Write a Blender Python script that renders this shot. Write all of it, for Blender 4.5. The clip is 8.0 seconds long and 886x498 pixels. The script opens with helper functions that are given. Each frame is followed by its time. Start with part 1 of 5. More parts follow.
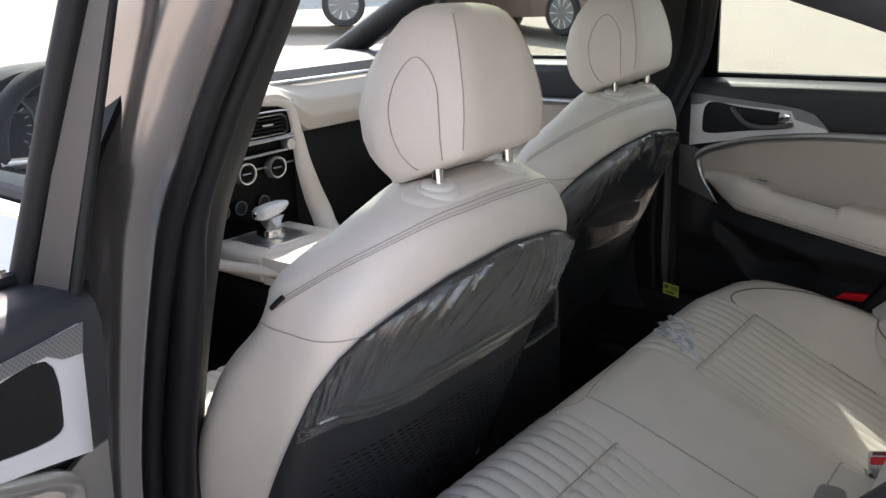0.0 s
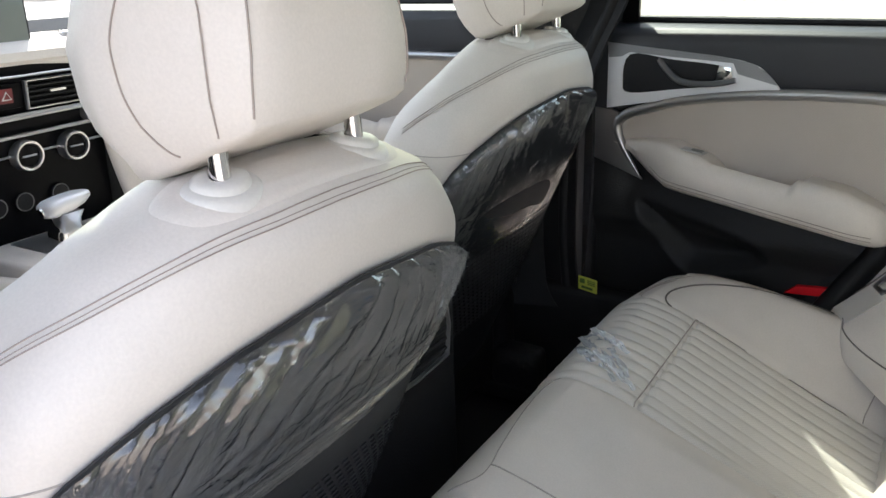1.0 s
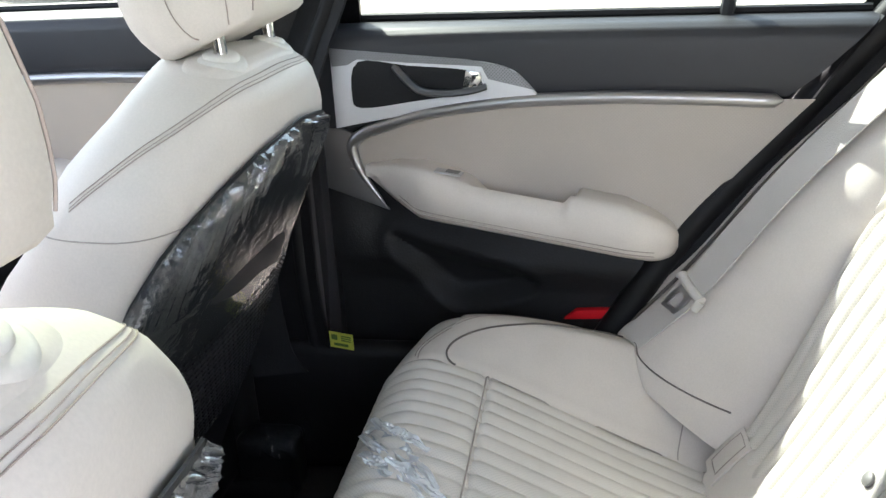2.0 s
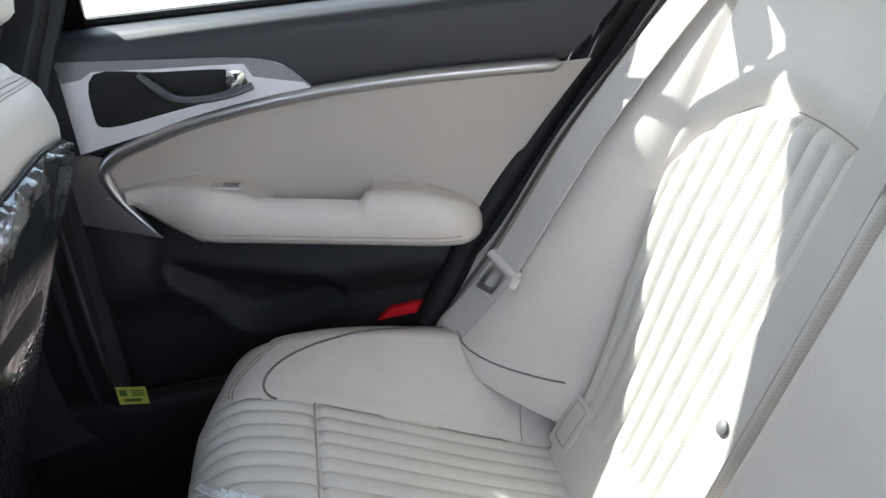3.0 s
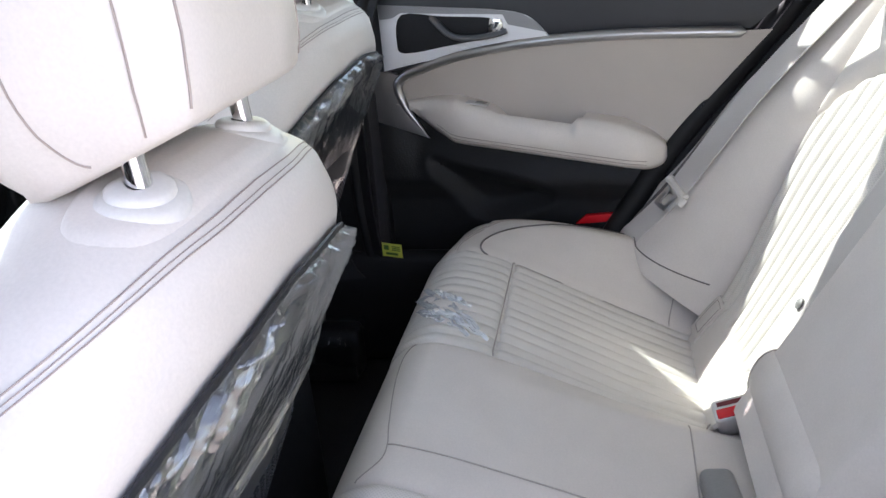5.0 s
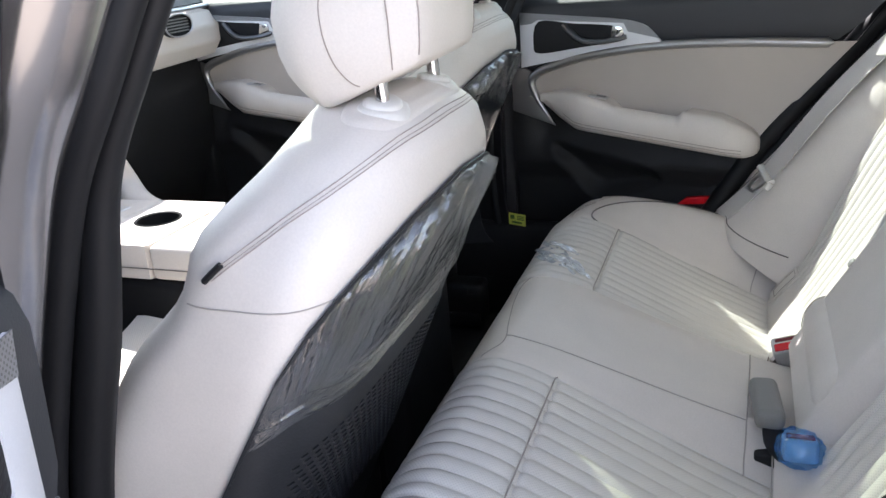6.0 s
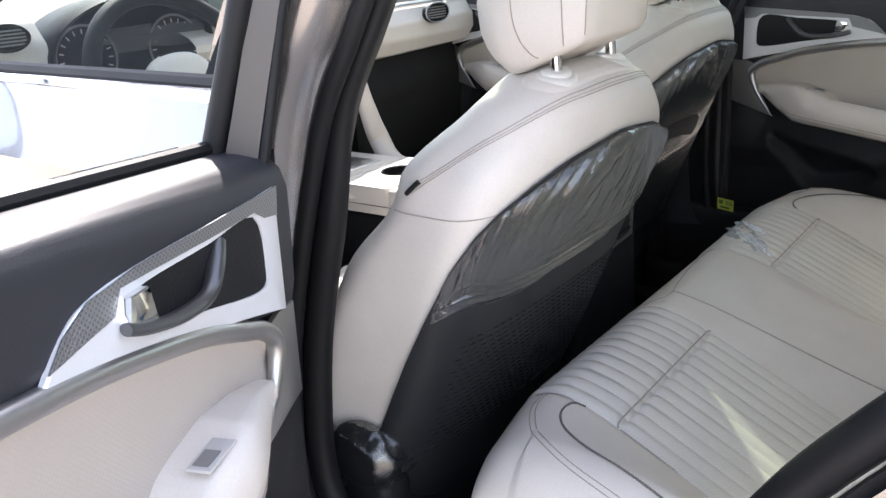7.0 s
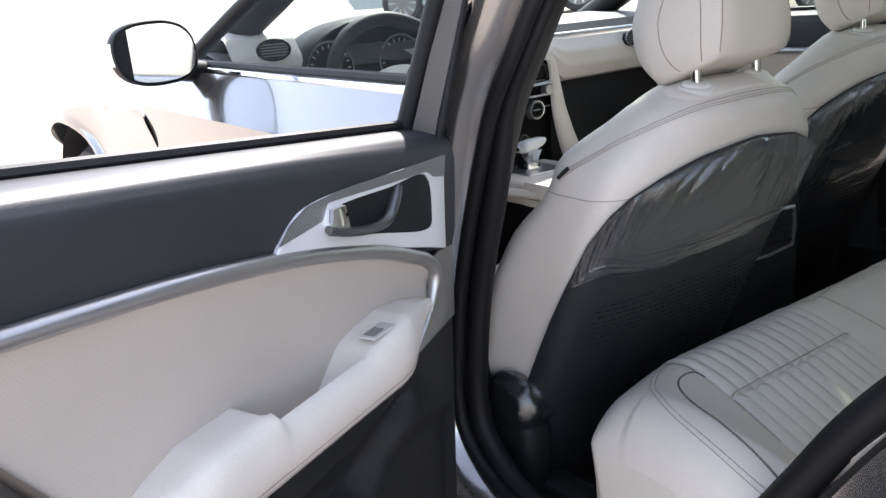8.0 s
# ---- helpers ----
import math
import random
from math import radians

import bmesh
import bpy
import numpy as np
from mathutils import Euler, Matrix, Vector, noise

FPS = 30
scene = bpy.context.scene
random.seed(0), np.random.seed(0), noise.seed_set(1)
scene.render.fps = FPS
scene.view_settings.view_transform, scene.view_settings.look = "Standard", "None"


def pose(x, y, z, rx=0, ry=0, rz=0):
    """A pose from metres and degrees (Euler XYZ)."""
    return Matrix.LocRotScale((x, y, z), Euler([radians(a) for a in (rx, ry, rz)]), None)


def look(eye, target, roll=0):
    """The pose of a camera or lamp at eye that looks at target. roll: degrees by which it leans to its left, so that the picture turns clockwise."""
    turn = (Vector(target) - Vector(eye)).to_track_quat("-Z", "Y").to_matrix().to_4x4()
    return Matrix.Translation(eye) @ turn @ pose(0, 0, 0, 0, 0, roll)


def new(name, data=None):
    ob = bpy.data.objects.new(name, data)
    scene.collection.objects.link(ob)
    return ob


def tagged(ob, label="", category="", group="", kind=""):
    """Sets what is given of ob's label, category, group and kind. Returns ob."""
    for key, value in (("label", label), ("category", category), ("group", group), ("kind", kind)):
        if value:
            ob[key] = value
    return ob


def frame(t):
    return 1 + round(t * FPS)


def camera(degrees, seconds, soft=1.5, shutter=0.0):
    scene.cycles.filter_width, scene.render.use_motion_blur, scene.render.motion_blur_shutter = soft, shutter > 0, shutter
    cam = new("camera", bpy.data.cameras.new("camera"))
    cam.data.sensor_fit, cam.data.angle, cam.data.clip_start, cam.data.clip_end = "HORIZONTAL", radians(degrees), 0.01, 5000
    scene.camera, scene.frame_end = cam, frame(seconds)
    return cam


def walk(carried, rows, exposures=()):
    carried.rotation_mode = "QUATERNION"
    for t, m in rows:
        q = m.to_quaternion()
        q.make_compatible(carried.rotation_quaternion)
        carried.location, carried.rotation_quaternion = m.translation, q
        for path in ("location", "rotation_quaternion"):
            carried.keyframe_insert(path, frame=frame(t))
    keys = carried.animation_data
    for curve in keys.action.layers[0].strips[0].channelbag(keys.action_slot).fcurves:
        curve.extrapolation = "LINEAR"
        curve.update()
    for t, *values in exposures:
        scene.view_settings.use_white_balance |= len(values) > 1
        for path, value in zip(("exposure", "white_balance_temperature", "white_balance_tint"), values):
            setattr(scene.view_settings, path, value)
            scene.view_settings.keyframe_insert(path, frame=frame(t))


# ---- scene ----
cam = camera(56.9, 8.0)
PATH = [
    (0, (-1.185, -0.599, 1.294), (0.302, 0.606, 0.714), -2.4),
    (0.5, (-1.04, -0.519, 1.245), (0.474, 0.632, 0.626), -2.4),
    (1, (-0.816, -0.398, 1.218), (0.788, 0.596, 0.555), -2.0),
    (1.5, (-0.656, -0.308, 1.209), (1.08, 0.42, 0.533), -1.9),
    (2, (-0.53, -0.219, 1.213), (1.312, 0.106, 0.504), -2.9),
    (2.2, (-0.486, -0.19, 1.216), (1.375, -0.036, 0.498), -3.6),
    (3.3, (-0.426, -0.162, 1.207), (1.383, -0.434, 0.399), -6.9),
    (3.5, (-0.449, -0.161, 1.204), (1.36, -0.403, 0.385), -6.4),
    (4, (-0.539, -0.184, 1.201), (1.283, -0.245, 0.377), -6.3),
    (4.5, (-0.677, -0.217, 1.213), (1.147, -0.02, 0.418), -6.0),
    (4.7, (-0.737, -0.229, 1.212), (1.082, 0.059, 0.431), -5.7),
    (5.8, (-1.123, -0.305, 1.225), (0.656, 0.274, 0.517), -4.5),
    (6, (-1.173, -0.323, 1.227), (0.578, 0.343, 0.526), -4.5),
    (6.5, (-1.27, -0.406, 1.23), (0.361, 0.519, 0.535), -4.8),
    (7, (-1.34, -0.525, 1.23), (0.117, 0.67, 0.56), -4.7),
    (7.5, (-1.396, -0.643, 1.225), (-0.127, 0.771, 0.602), -4.3),
    (8, (-1.454, -0.761, 1.223), (-0.355, 0.81, 0.653), -4.6),
]
walk(cam, [(t, look(eye, target, roll)) for t, eye, target, roll in PATH], [(0, 2.35, 6750, 16), (0.5, 2.75, 6900, 17), (1, 2.95, 6650, 14), (1.5, 3.25, 6450, 12), (2, 3.55, 6450, 15), (3.5, 3.25, 6050, 18), (4, 3.25, 6050, 20), (4.5, 3.3, 6200, 21), (5.8, 3.15, 6250, 17), (6.5, 3.05, 6500, 16), (7, 2.95, 6600, 15), (8, 2.35, 6450, 14)])

# ---- light ----
world = bpy.data.worlds.new("sky")
scene.world = world
world.use_nodes = True
wn = world.node_tree
sky = wn.nodes.new("ShaderNodeTexSky")
sky.sky_type, sky.sun_disc = "NISHITA", False
sky.sun_elevation, sky.sun_rotation = radians(47), radians(44.5)
wn.nodes["Background"].inputs["Strength"].default_value = 0.11
haze = wn.nodes.new("ShaderNodeHueSaturation")
haze.inputs["Saturation"].default_value = 0.6
wn.links.new(sky.outputs["Color"], haze.inputs["Color"])
wn.links.new(haze.outputs["Color"], wn.nodes["Background"].inputs["Color"])
sun = new("sun", bpy.data.lights.new("sun", "SUN"))
sun.data.energy, sun.data.angle, sun.data.color = 2.0, radians(0.5), (1.0, 0.96, 0.91)
sun.matrix_world = look((0, 0, 0), (-0.478, -0.486, -0.731))


# ---- materials ----
def mat(name, base, rough=0.5, metal=0.0, vary=0.06, scale=14.0, bump=0.1, grain=500.0, coat=0.0, spec=0.5, dots=0.0, hole_tint=0.45, tip=0.0):
    """A surface with broad and fine variation and a fine relief; dots: spacing of a perforation in metres, tip: degrees that lay its plane flat."""
    m = bpy.data.materials.new(name)
    m.use_nodes = True
    n, l = m.node_tree.nodes, m.node_tree.links
    b = n["Principled BSDF"]
    b.inputs["Roughness"].default_value, b.inputs["Metallic"].default_value = rough, metal
    b.inputs["Specular IOR Level"].default_value, b.inputs["Coat Weight"].default_value = spec, coat
    tc = n.new("ShaderNodeTexCoord")
    wide, fine = n.new("ShaderNodeTexNoise"), n.new("ShaderNodeTexNoise")
    wide.inputs["Scale"].default_value, fine.inputs["Scale"].default_value = scale, grain
    wide.inputs["Detail"].default_value, fine.inputs["Detail"].default_value = 4, 2
    l.new(tc.outputs["Object"], wide.inputs["Vector"])
    l.new(tc.outputs["Object"], fine.inputs["Vector"])
    add = n.new("ShaderNodeMath")
    add.operation = "ADD"
    l.new(wide.outputs["Fac"], add.inputs[0])
    l.new(fine.outputs["Fac"], add.inputs[1])
    ramp = n.new("ShaderNodeMapRange")
    ramp.inputs["From Min"].default_value, ramp.inputs["From Max"].default_value = 0.6, 1.4
    ramp.inputs["To Min"].default_value, ramp.inputs["To Max"].default_value = 1 - vary, 1 + vary
    l.new(add.outputs[0], ramp.inputs["Value"])
    col = n.new("ShaderNodeVectorMath")
    col.operation = "SCALE"
    col.inputs[0].default_value = base
    l.new(ramp.outputs[0], col.inputs["Scale"])
    last, height = col.outputs[0], fine.outputs["Fac"]
    if dots:
        vor = n.new("ShaderNodeTexVoronoi")
        vor.inputs["Scale"].default_value, vor.inputs["Randomness"].default_value = 1 / dots, 0.0
        vor.voronoi_dimensions = "2D"
        turn = n.new("ShaderNodeMapping")
        turn.inputs["Rotation"].default_value = (radians(tip), 0, radians(45))
        l.new(tc.outputs["Object"], turn.inputs["Vector"])
        l.new(turn.outputs[0], vor.inputs["Vector"])
        hole = n.new("ShaderNodeMapRange")
        hole.inputs["From Min"].default_value, hole.inputs["From Max"].default_value = 0.22, 0.34
        l.new(vor.outputs["Distance"], hole.inputs["Value"])
        mix = n.new("ShaderNodeMix")
        mix.data_type = "RGBA"
        l.new(hole.outputs[0], mix.inputs["Factor"])
        mix.inputs[6].default_value = (*(hole_tint * c for c in base), 1)
        l.new(last, mix.inputs[7])
        last, height = mix.outputs[2], hole.outputs[0]
    l.new(last, b.inputs["Base Color"])
    rr = n.new("ShaderNodeMapRange")
    rr.inputs["To Min"].default_value, rr.inputs["To Max"].default_value = max(0.02, rough - 0.06), min(1, rough + 0.06)
    l.new(wide.outputs["Fac"], rr.inputs["Value"])
    l.new(rr.outputs[0], b.inputs["Roughness"])
    if bump:
        bp = n.new("ShaderNodeBump")
        bp.inputs["Strength"].default_value, bp.inputs["Distance"].default_value = bump, 0.002
        l.new(height, bp.inputs["Height"])
        l.new(bp.outputs[0], b.inputs["Normal"])
    return m


def clear(name, tint, gloss, rough=0.05):
    """Thin clear sheet: light passes straight, a share is mirrored."""
    m = bpy.data.materials.new(name)
    m.use_nodes = True
    n, l = m.node_tree.nodes, m.node_tree.links
    out = n["Material Output"]
    n.remove(n["Principled BSDF"])
    t, g, mix = n.new("ShaderNodeBsdfTransparent"), n.new("ShaderNodeBsdfGlossy"), n.new("ShaderNodeMixShader")
    t.inputs["Color"].default_value = (*tint, 1)
    g.inputs["Roughness"].default_value = rough
    mix.inputs[0].default_value = gloss
    l.new(t.outputs[0], mix.inputs[1])
    l.new(g.outputs[0], mix.inputs[2])
    l.new(mix.outputs[0], out.inputs["Surface"])
    return m


def hazy(name, base, share, rough=0.2, gloss=0.0, sheen=0.1, tint=(0.92, 0.94, 0.96)):
    """Milky film: a share of its light is scattered at the surface, the rest passes."""
    m = clear(name, tint, gloss, sheen)
    n, l = m.node_tree.nodes, m.node_tree.links
    p, mix2 = n.new("ShaderNodeBsdfPrincipled"), n.new("ShaderNodeMixShader")
    p.inputs["Base Color"].default_value, p.inputs["Roughness"].default_value = (*base, 1), rough
    mix2.inputs[0].default_value = share
    l.new(n["Mix Shader"].outputs[0], mix2.inputs[1])
    l.new(p.outputs[0], mix2.inputs[2])
    l.new(mix2.outputs[0], n["Material Output"].inputs["Surface"])
    return m


BLUEFILM = hazy("blue_film", (0.05, 0.30, 0.75), 0.22, 0.12, 0.10, 0.12, (0.45, 0.70, 0.97))
FILM2 = hazy("crumpled_film", (0.93, 0.96, 1.0), 0.42, 0.10, 0.5, 0.10)
LEATHER = mat("beige_leather", (0.67, 0.615, 0.565), 0.52, bump=0.06, grain=420, spec=0.38)
PERF = mat("perforated_leather", (0.67, 0.63, 0.58), 0.5, bump=0.06, dots=0.0030, hole_tint=0.86)
PERFBACK = mat("perforated_back_leather", (0.67, 0.63, 0.58), 0.5, bump=0.06, dots=0.0030, hole_tint=0.86, tip=-118.7)
# seam thread: the shade of the sewn groove is put into its grey-brown
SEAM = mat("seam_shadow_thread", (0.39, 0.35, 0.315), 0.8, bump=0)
TRIMCLOTH = mat("door_insert_leather", (0.46, 0.41, 0.365), 0.5, bump=0.05, dots=0.0036, hole_tint=0.955, tip=-90)
GREYLEATHER = mat("grey_leather", (0.50, 0.48, 0.47), 0.45, bump=0.12, grain=420)
THREAD = mat("dark_thread", (0.16, 0.14, 0.13), 0.8, bump=0)
BLACK = mat("black_plastic", (0.013, 0.013, 0.0145), 0.55, bump=0.3, grain=300, vary=0.2, spec=0.25)
SOFT = mat("charcoal_soft_plastic", (0.024, 0.025, 0.030), 0.48, bump=0.12, grain=650, vary=0.15)
BACKVINYL = mat("black_vinyl", (0.015, 0.0165, 0.020), 0.5, bump=0.2, grain=300, vary=0.2)
MESHNET = mat("black_mesh_net", (0.020, 0.021, 0.024), 0.4, bump=0.2, grain=400)
CARPET = mat("black_carpet", (0.018, 0.018, 0.0195), 0.95, bump=0.8, grain=250, vary=0.3)
RUBBER = mat("black_rubber", (0.009, 0.009, 0.0105), 0.55, bump=0.1, grain=200, spec=0.28)
SILVER = mat("satin_silver", (0.62, 0.61, 0.62), 0.3, 0.9, bump=0.02, grain=600, vary=0.04)
SILVERPAINT = mat("silver_paint", (0.74, 0.74, 0.76), 0.38, 0.2, bump=0.02, grain=700, vary=0.04)
SATIN = mat("satin_silver_trim", (0.42, 0.41, 0.405), 0.30, 0.85, bump=0.01, grain=700, vary=0.03)
HATCH = mat("etched_metal", (0.34, 0.34, 0.35), 0.4, 0.8, bump=0.5, dots=0.0036, tip=-90, hole_tint=0.6)
CHROME = mat("chrome", (0.82, 0.82, 0.82), 0.08, 1.0, bump=0, vary=0.02)
PAINT = mat("silver_grey_paint", (0.31, 0.30, 0.30), 0.17, 0.85, bump=0.01, grain=900, coat=1.0)
PIANO = mat("gloss_black", (0.004, 0.004, 0.005), 0.3, bump=0, spec=0.06)
# frame paint, darker than PAINT: the dark door's reflection is put into the colour
REFLECTPAINT = mat("dark_reflection_paint", (0.075, 0.064, 0.060), 0.35, bump=0.01, grain=900, vary=0.05)
HANDLE = mat("dark_satin_metal", (0.13, 0.13, 0.135), 0.32, 0.8, bump=0)
BELT = mat("beige_webbing", (0.58, 0.545, 0.515), 0.75, bump=0.5, grain=700)
BEIGEPLASTIC = mat("pale_plastic", (0.66, 0.63, 0.59), 0.4, bump=0.05, grain=300)
RED = mat("red_plastic", (0.65, 0.012, 0.02), 0.25, bump=0.1, grain=300)
MAROON = mat("dark_red_plastic", (0.16, 0.02, 0.022), 0.4, bump=0)
YELLOW = mat("yellow_green_card", (0.62, 0.66, 0.10), 0.5, bump=0.03)
INK = mat("green_ink", (0.08, 0.16, 0.03), 0.6, bump=0)
GLASS = clear("window_glass", (0.81, 0.85, 0.82), 0.014, 0.0)
ROOFGLASS = clear("roof_glass", (0.18, 0.22, 0.17), 0.05, 0.0)
TINTED = clear("tinted_window_glass", (0.67, 0.715, 0.68), 0.014, 0.0)
FILM = hazy("clear_film", (0.75, 0.80, 0.86), 0.008, 0.25, 0.30, 0.07)
angle_gloss = FILM.node_tree.nodes.new("ShaderNodeLayerWeight")
angle_gloss.inputs["Blend"].default_value = 0.2
gloss_share = FILM.node_tree.nodes.new("ShaderNodeMath")
gloss_share.operation = "MULTIPLY_ADD"
gloss_share.inputs[1].default_value, gloss_share.inputs[2].default_value = 0.7, 0.095
FILM.node_tree.links.new(angle_gloss.outputs["Facing"], gloss_share.inputs[0])
FILM.node_tree.links.new(gloss_share.outputs[0], FILM.node_tree.nodes["Mix Shader"].inputs[0])
crinkle, crinkle_bump, crinkle_at = FILM.node_tree.nodes.new("ShaderNodeTexNoise"), FILM.node_tree.nodes.new("ShaderNodeBump"), FILM.node_tree.nodes.new("ShaderNodeTexCoord")
crinkle.inputs["Scale"].default_value, crinkle.inputs["Detail"].default_value, crinkle.inputs["Distortion"].default_value = 38.0, 3.0, 0.8
crinkle_bump.inputs["Strength"].default_value, crinkle_bump.inputs["Distance"].default_value = 0.24, 0.012
FILM.node_tree.links.new(crinkle_at.outputs["Object"], crinkle.inputs["Vector"])
FILM.node_tree.links.new(crinkle.outputs[0], crinkle_bump.inputs["Height"])
FILM.node_tree.links.new(crinkle_bump.outputs[0], FILM.node_tree.nodes["Glossy BSDF"].inputs["Normal"])
HEADLINER = mat("ivory_headliner", (0.70, 0.67, 0.62), 0.9, bump=0.4, grain=600)
STITCH = mat("brown_stitch", (0.36, 0.30, 0.265), 0.8, bump=0)
CONCRETE = mat("pale_concrete", (0.44, 0.375, 0.305), 0.9, scale=0.5, bump=0.5, grain=30, vary=0.12)
TYRE = mat("tyre_rubber", (0.025, 0.025, 0.026), 0.7, bump=0.3, grain=120)
MIRRORGLASS = mat("mirror_glass", (0.9, 0.9, 0.9), 0.02, 1.0, bump=0, vary=0)
SCREEN = mat("screen_glass", (0.20, 0.22, 0.20), 0.12, bump=0, vary=0.02)
GREYPLASTIC = mat("grey_plastic", (0.20, 0.195, 0.19), 0.5, bump=0.2, grain=300)


# ---- mesh tools ----
BASE = {}


def thing(name, at, label, category, group="", kind="", matrix=None):
    """The Empty of a thing. With a matrix its parts are given in its own frame, else in the world's."""
    ob = new(name)
    ob.empty_display_size = 0.05
    ob.matrix_world = matrix if matrix is not None else Matrix.Translation(at)
    BASE[ob.name] = Matrix() if matrix is not None else Matrix.Translation(at)
    return tagged(ob, label, category, group, kind)


def part(name, bm, material, parent=None, label="", sharp=38):
    """Links a bmesh as one mesh object under a thing or a part."""
    bmesh.ops.recalc_face_normals(bm, faces=bm.faces)
    if parent is not None:
        bm.transform(BASE[parent.name].inverted())
    me = bpy.data.meshes.new(name)
    bm.to_mesh(me)
    bm.free()
    me.materials.append(material)
    me.shade_smooth()
    me.set_sharp_from_angle(angle=radians(sharp))
    ob = new(name, me)
    if parent is not None:
        ob.parent = parent
        BASE[ob.name] = BASE[parent.name]
    return tagged(ob, label)


def spline(ctrl, n=8, closed=False):
    """Points of a smooth curve through the control points."""
    p = [Vector(c) for c in ctrl]
    out = []
    k = len(p)
    for i in range(k if closed else k - 1):
        a, b, c, d = (p[(i + j) % k] if closed else p[min(max(i + j, 0), k - 1)] for j in (-1, 0, 1, 2))
        for s in range(n):
            t = s / n
            out.append(0.5 * (2 * b + (c - a) * t + (2 * a - 5 * b + 4 * c - d) * t * t + (3 * b - a - 3 * c + d) * t ** 3))
    if not closed:
        out.append(p[-1])
    return out


def grid(fn, nu, nv, close_u=False, thick=0.0):
    """A sheet from fn(u, v), u and v from 0 to 1."""
    bm = bmesh.new()
    cols = nu if close_u else nu + 1
    vs = [[bm.verts.new(fn(i / nu, j / nv)) for i in range(cols)] for j in range(nv + 1)]
    for j in range(nv):
        for i in range(nu):
            k = (i + 1) % cols
            bm.faces.new((vs[j][i], vs[j][k], vs[j + 1][k], vs[j + 1][i]))
    if thick:
        bmesh.ops.recalc_face_normals(bm, faces=bm.faces)
        bmesh.ops.solidify(bm, geom=bm.faces[:], thickness=thick)
    return bm


def loft(rings, caps=True):
    """Skins closed rings with the same number of points."""
    bm = bmesh.new()
    vs = [[bm.verts.new(p) for p in r] for r in rings]
    k = len(vs[0])
    for a, b in zip(vs, vs[1:]):
        for i in range(k):
            bm.faces.new((a[i], a[(i + 1) % k], b[(i + 1) % k], b[i]))
    if caps:
        bm.faces.new(vs[0])
        bm.faces.new(vs[-1])
    return bm


def tube(path, r, n=8, flat=1.0, caps=True):
    """A round rod along a path; flat squeezes it along its second axis."""
    path = [Vector(p) for p in path]
    rings, up = [], None
    for i, p in enumerate(path):
        d = (path[min(i + 1, len(path) - 1)] - path[max(i - 1, 0)]).normalized()
        if up is None:
            up = Vector((0, 0, 1)) if abs(d.z) < 0.9 else Vector((0, 1, 0))
        side = d.cross(up).normalized()
        up = side.cross(d).normalized()
        rr = r(i / (len(path) - 1)) if callable(r) else r
        rings.append([p + rr * (math.cos(a) * side + flat * math.sin(a) * up) for a in (2 * math.pi * k / n for k in range(n))])
    return loft(rings, caps)


def slab(outline, to, depth, bevel=0.0, segments=2):
    """A plate with a 2D outline: to(u, v, w) gives the place, w runs from 0 to depth."""
    bm = bmesh.new()
    a = [bm.verts.new(to(u, v, 0.0)) for u, v in outline]
    b = [bm.verts.new(to(u, v, depth)) for u, v in outline]
    k = len(a)
    top = bm.faces.new(b)
    bm.faces.new(a[::-1])
    for i in range(k):
        bm.faces.new((a[i], a[(i + 1) % k], b[(i + 1) % k], b[i]))
    if bevel:
        bmesh.ops.recalc_face_normals(bm, faces=bm.faces)
        bmesh.ops.bevel(bm, geom=list(top.edges), offset=bevel, segments=segments, affect="EDGES", profile=0.6)
    return bm


def ring_slab(outer, inner, to, depth):
    """A plate with a hole; both outlines have the same number of points."""
    bm = bmesh.new()
    k = len(outer)
    vs = [[bm.verts.new(to(u, v, w)) for u, v in o] for o, w in ((outer, 0.0), (outer, depth * 0.7), (outer, depth), (inner, depth), (inner, 0.0))]
    c = sum((Vector(o) for o in outer), Vector((0, 0))) / k
    for i, (u, v) in enumerate(outer):
        d = (Vector((u, v)) - c)
        q = Vector((u, v)) - d.normalized() * min(0.003, d.length * 0.2)
        vs[2][i].co = to(q.x, q.y, depth)
    for a, b in zip(vs, vs[1:]):
        for i in range(k):
            bm.faces.new((a[i], a[(i + 1) % k], b[(i + 1) % k], b[i]))
    return bm


def box(x0, x1, y0, y1, z0, z1, bevel=0.01, segments=3):
    bm = bmesh.new()
    bmesh.ops.create_cube(bm, size=1.0)
    bmesh.ops.scale(bm, vec=(x1 - x0, y1 - y0, z1 - z0), verts=bm.verts)
    bmesh.ops.translate(bm, vec=((x0 + x1) / 2, (y0 + y1) / 2, (z0 + z1) / 2), verts=bm.verts)
    if bevel:
        bmesh.ops.bevel(bm, geom=bm.edges[:], offset=bevel, segments=segments, affect="EDGES", profile=0.5)
    return bm


def strap(path, wide, thick=0.0022):
    """A flat band along a path; wide(t) is the band's half-width vector."""
    k = len(path)
    rings = []
    for i, p in enumerate(path):
        p = Vector(p)
        w = Vector(wide(i / (k - 1)))
        d = (Vector(path[min(i + 1, k - 1)]) - Vector(path[max(i - 1, 0)])).normalized()
        n = d.cross(w).normalized() * thick / 2
        rings.append([p - w - n, p + w - n, p + w + n, p - w + n])
    return loft(rings)


def step(a, b, x):
    t = min(1.0, max(0.0, (x - a) / (b - a)))
    return t * t * (3 - 2 * t)


def table(rows, x):
    """Smooth value between (x, value) rows."""
    if x <= rows[0][0]:
        return rows[0][1]
    for (a, p), (b, q) in zip(rows, rows[1:]):
        if x <= b:
            return p + (q - p) * (x - a) / (b - a)
    return rows[-1][1]


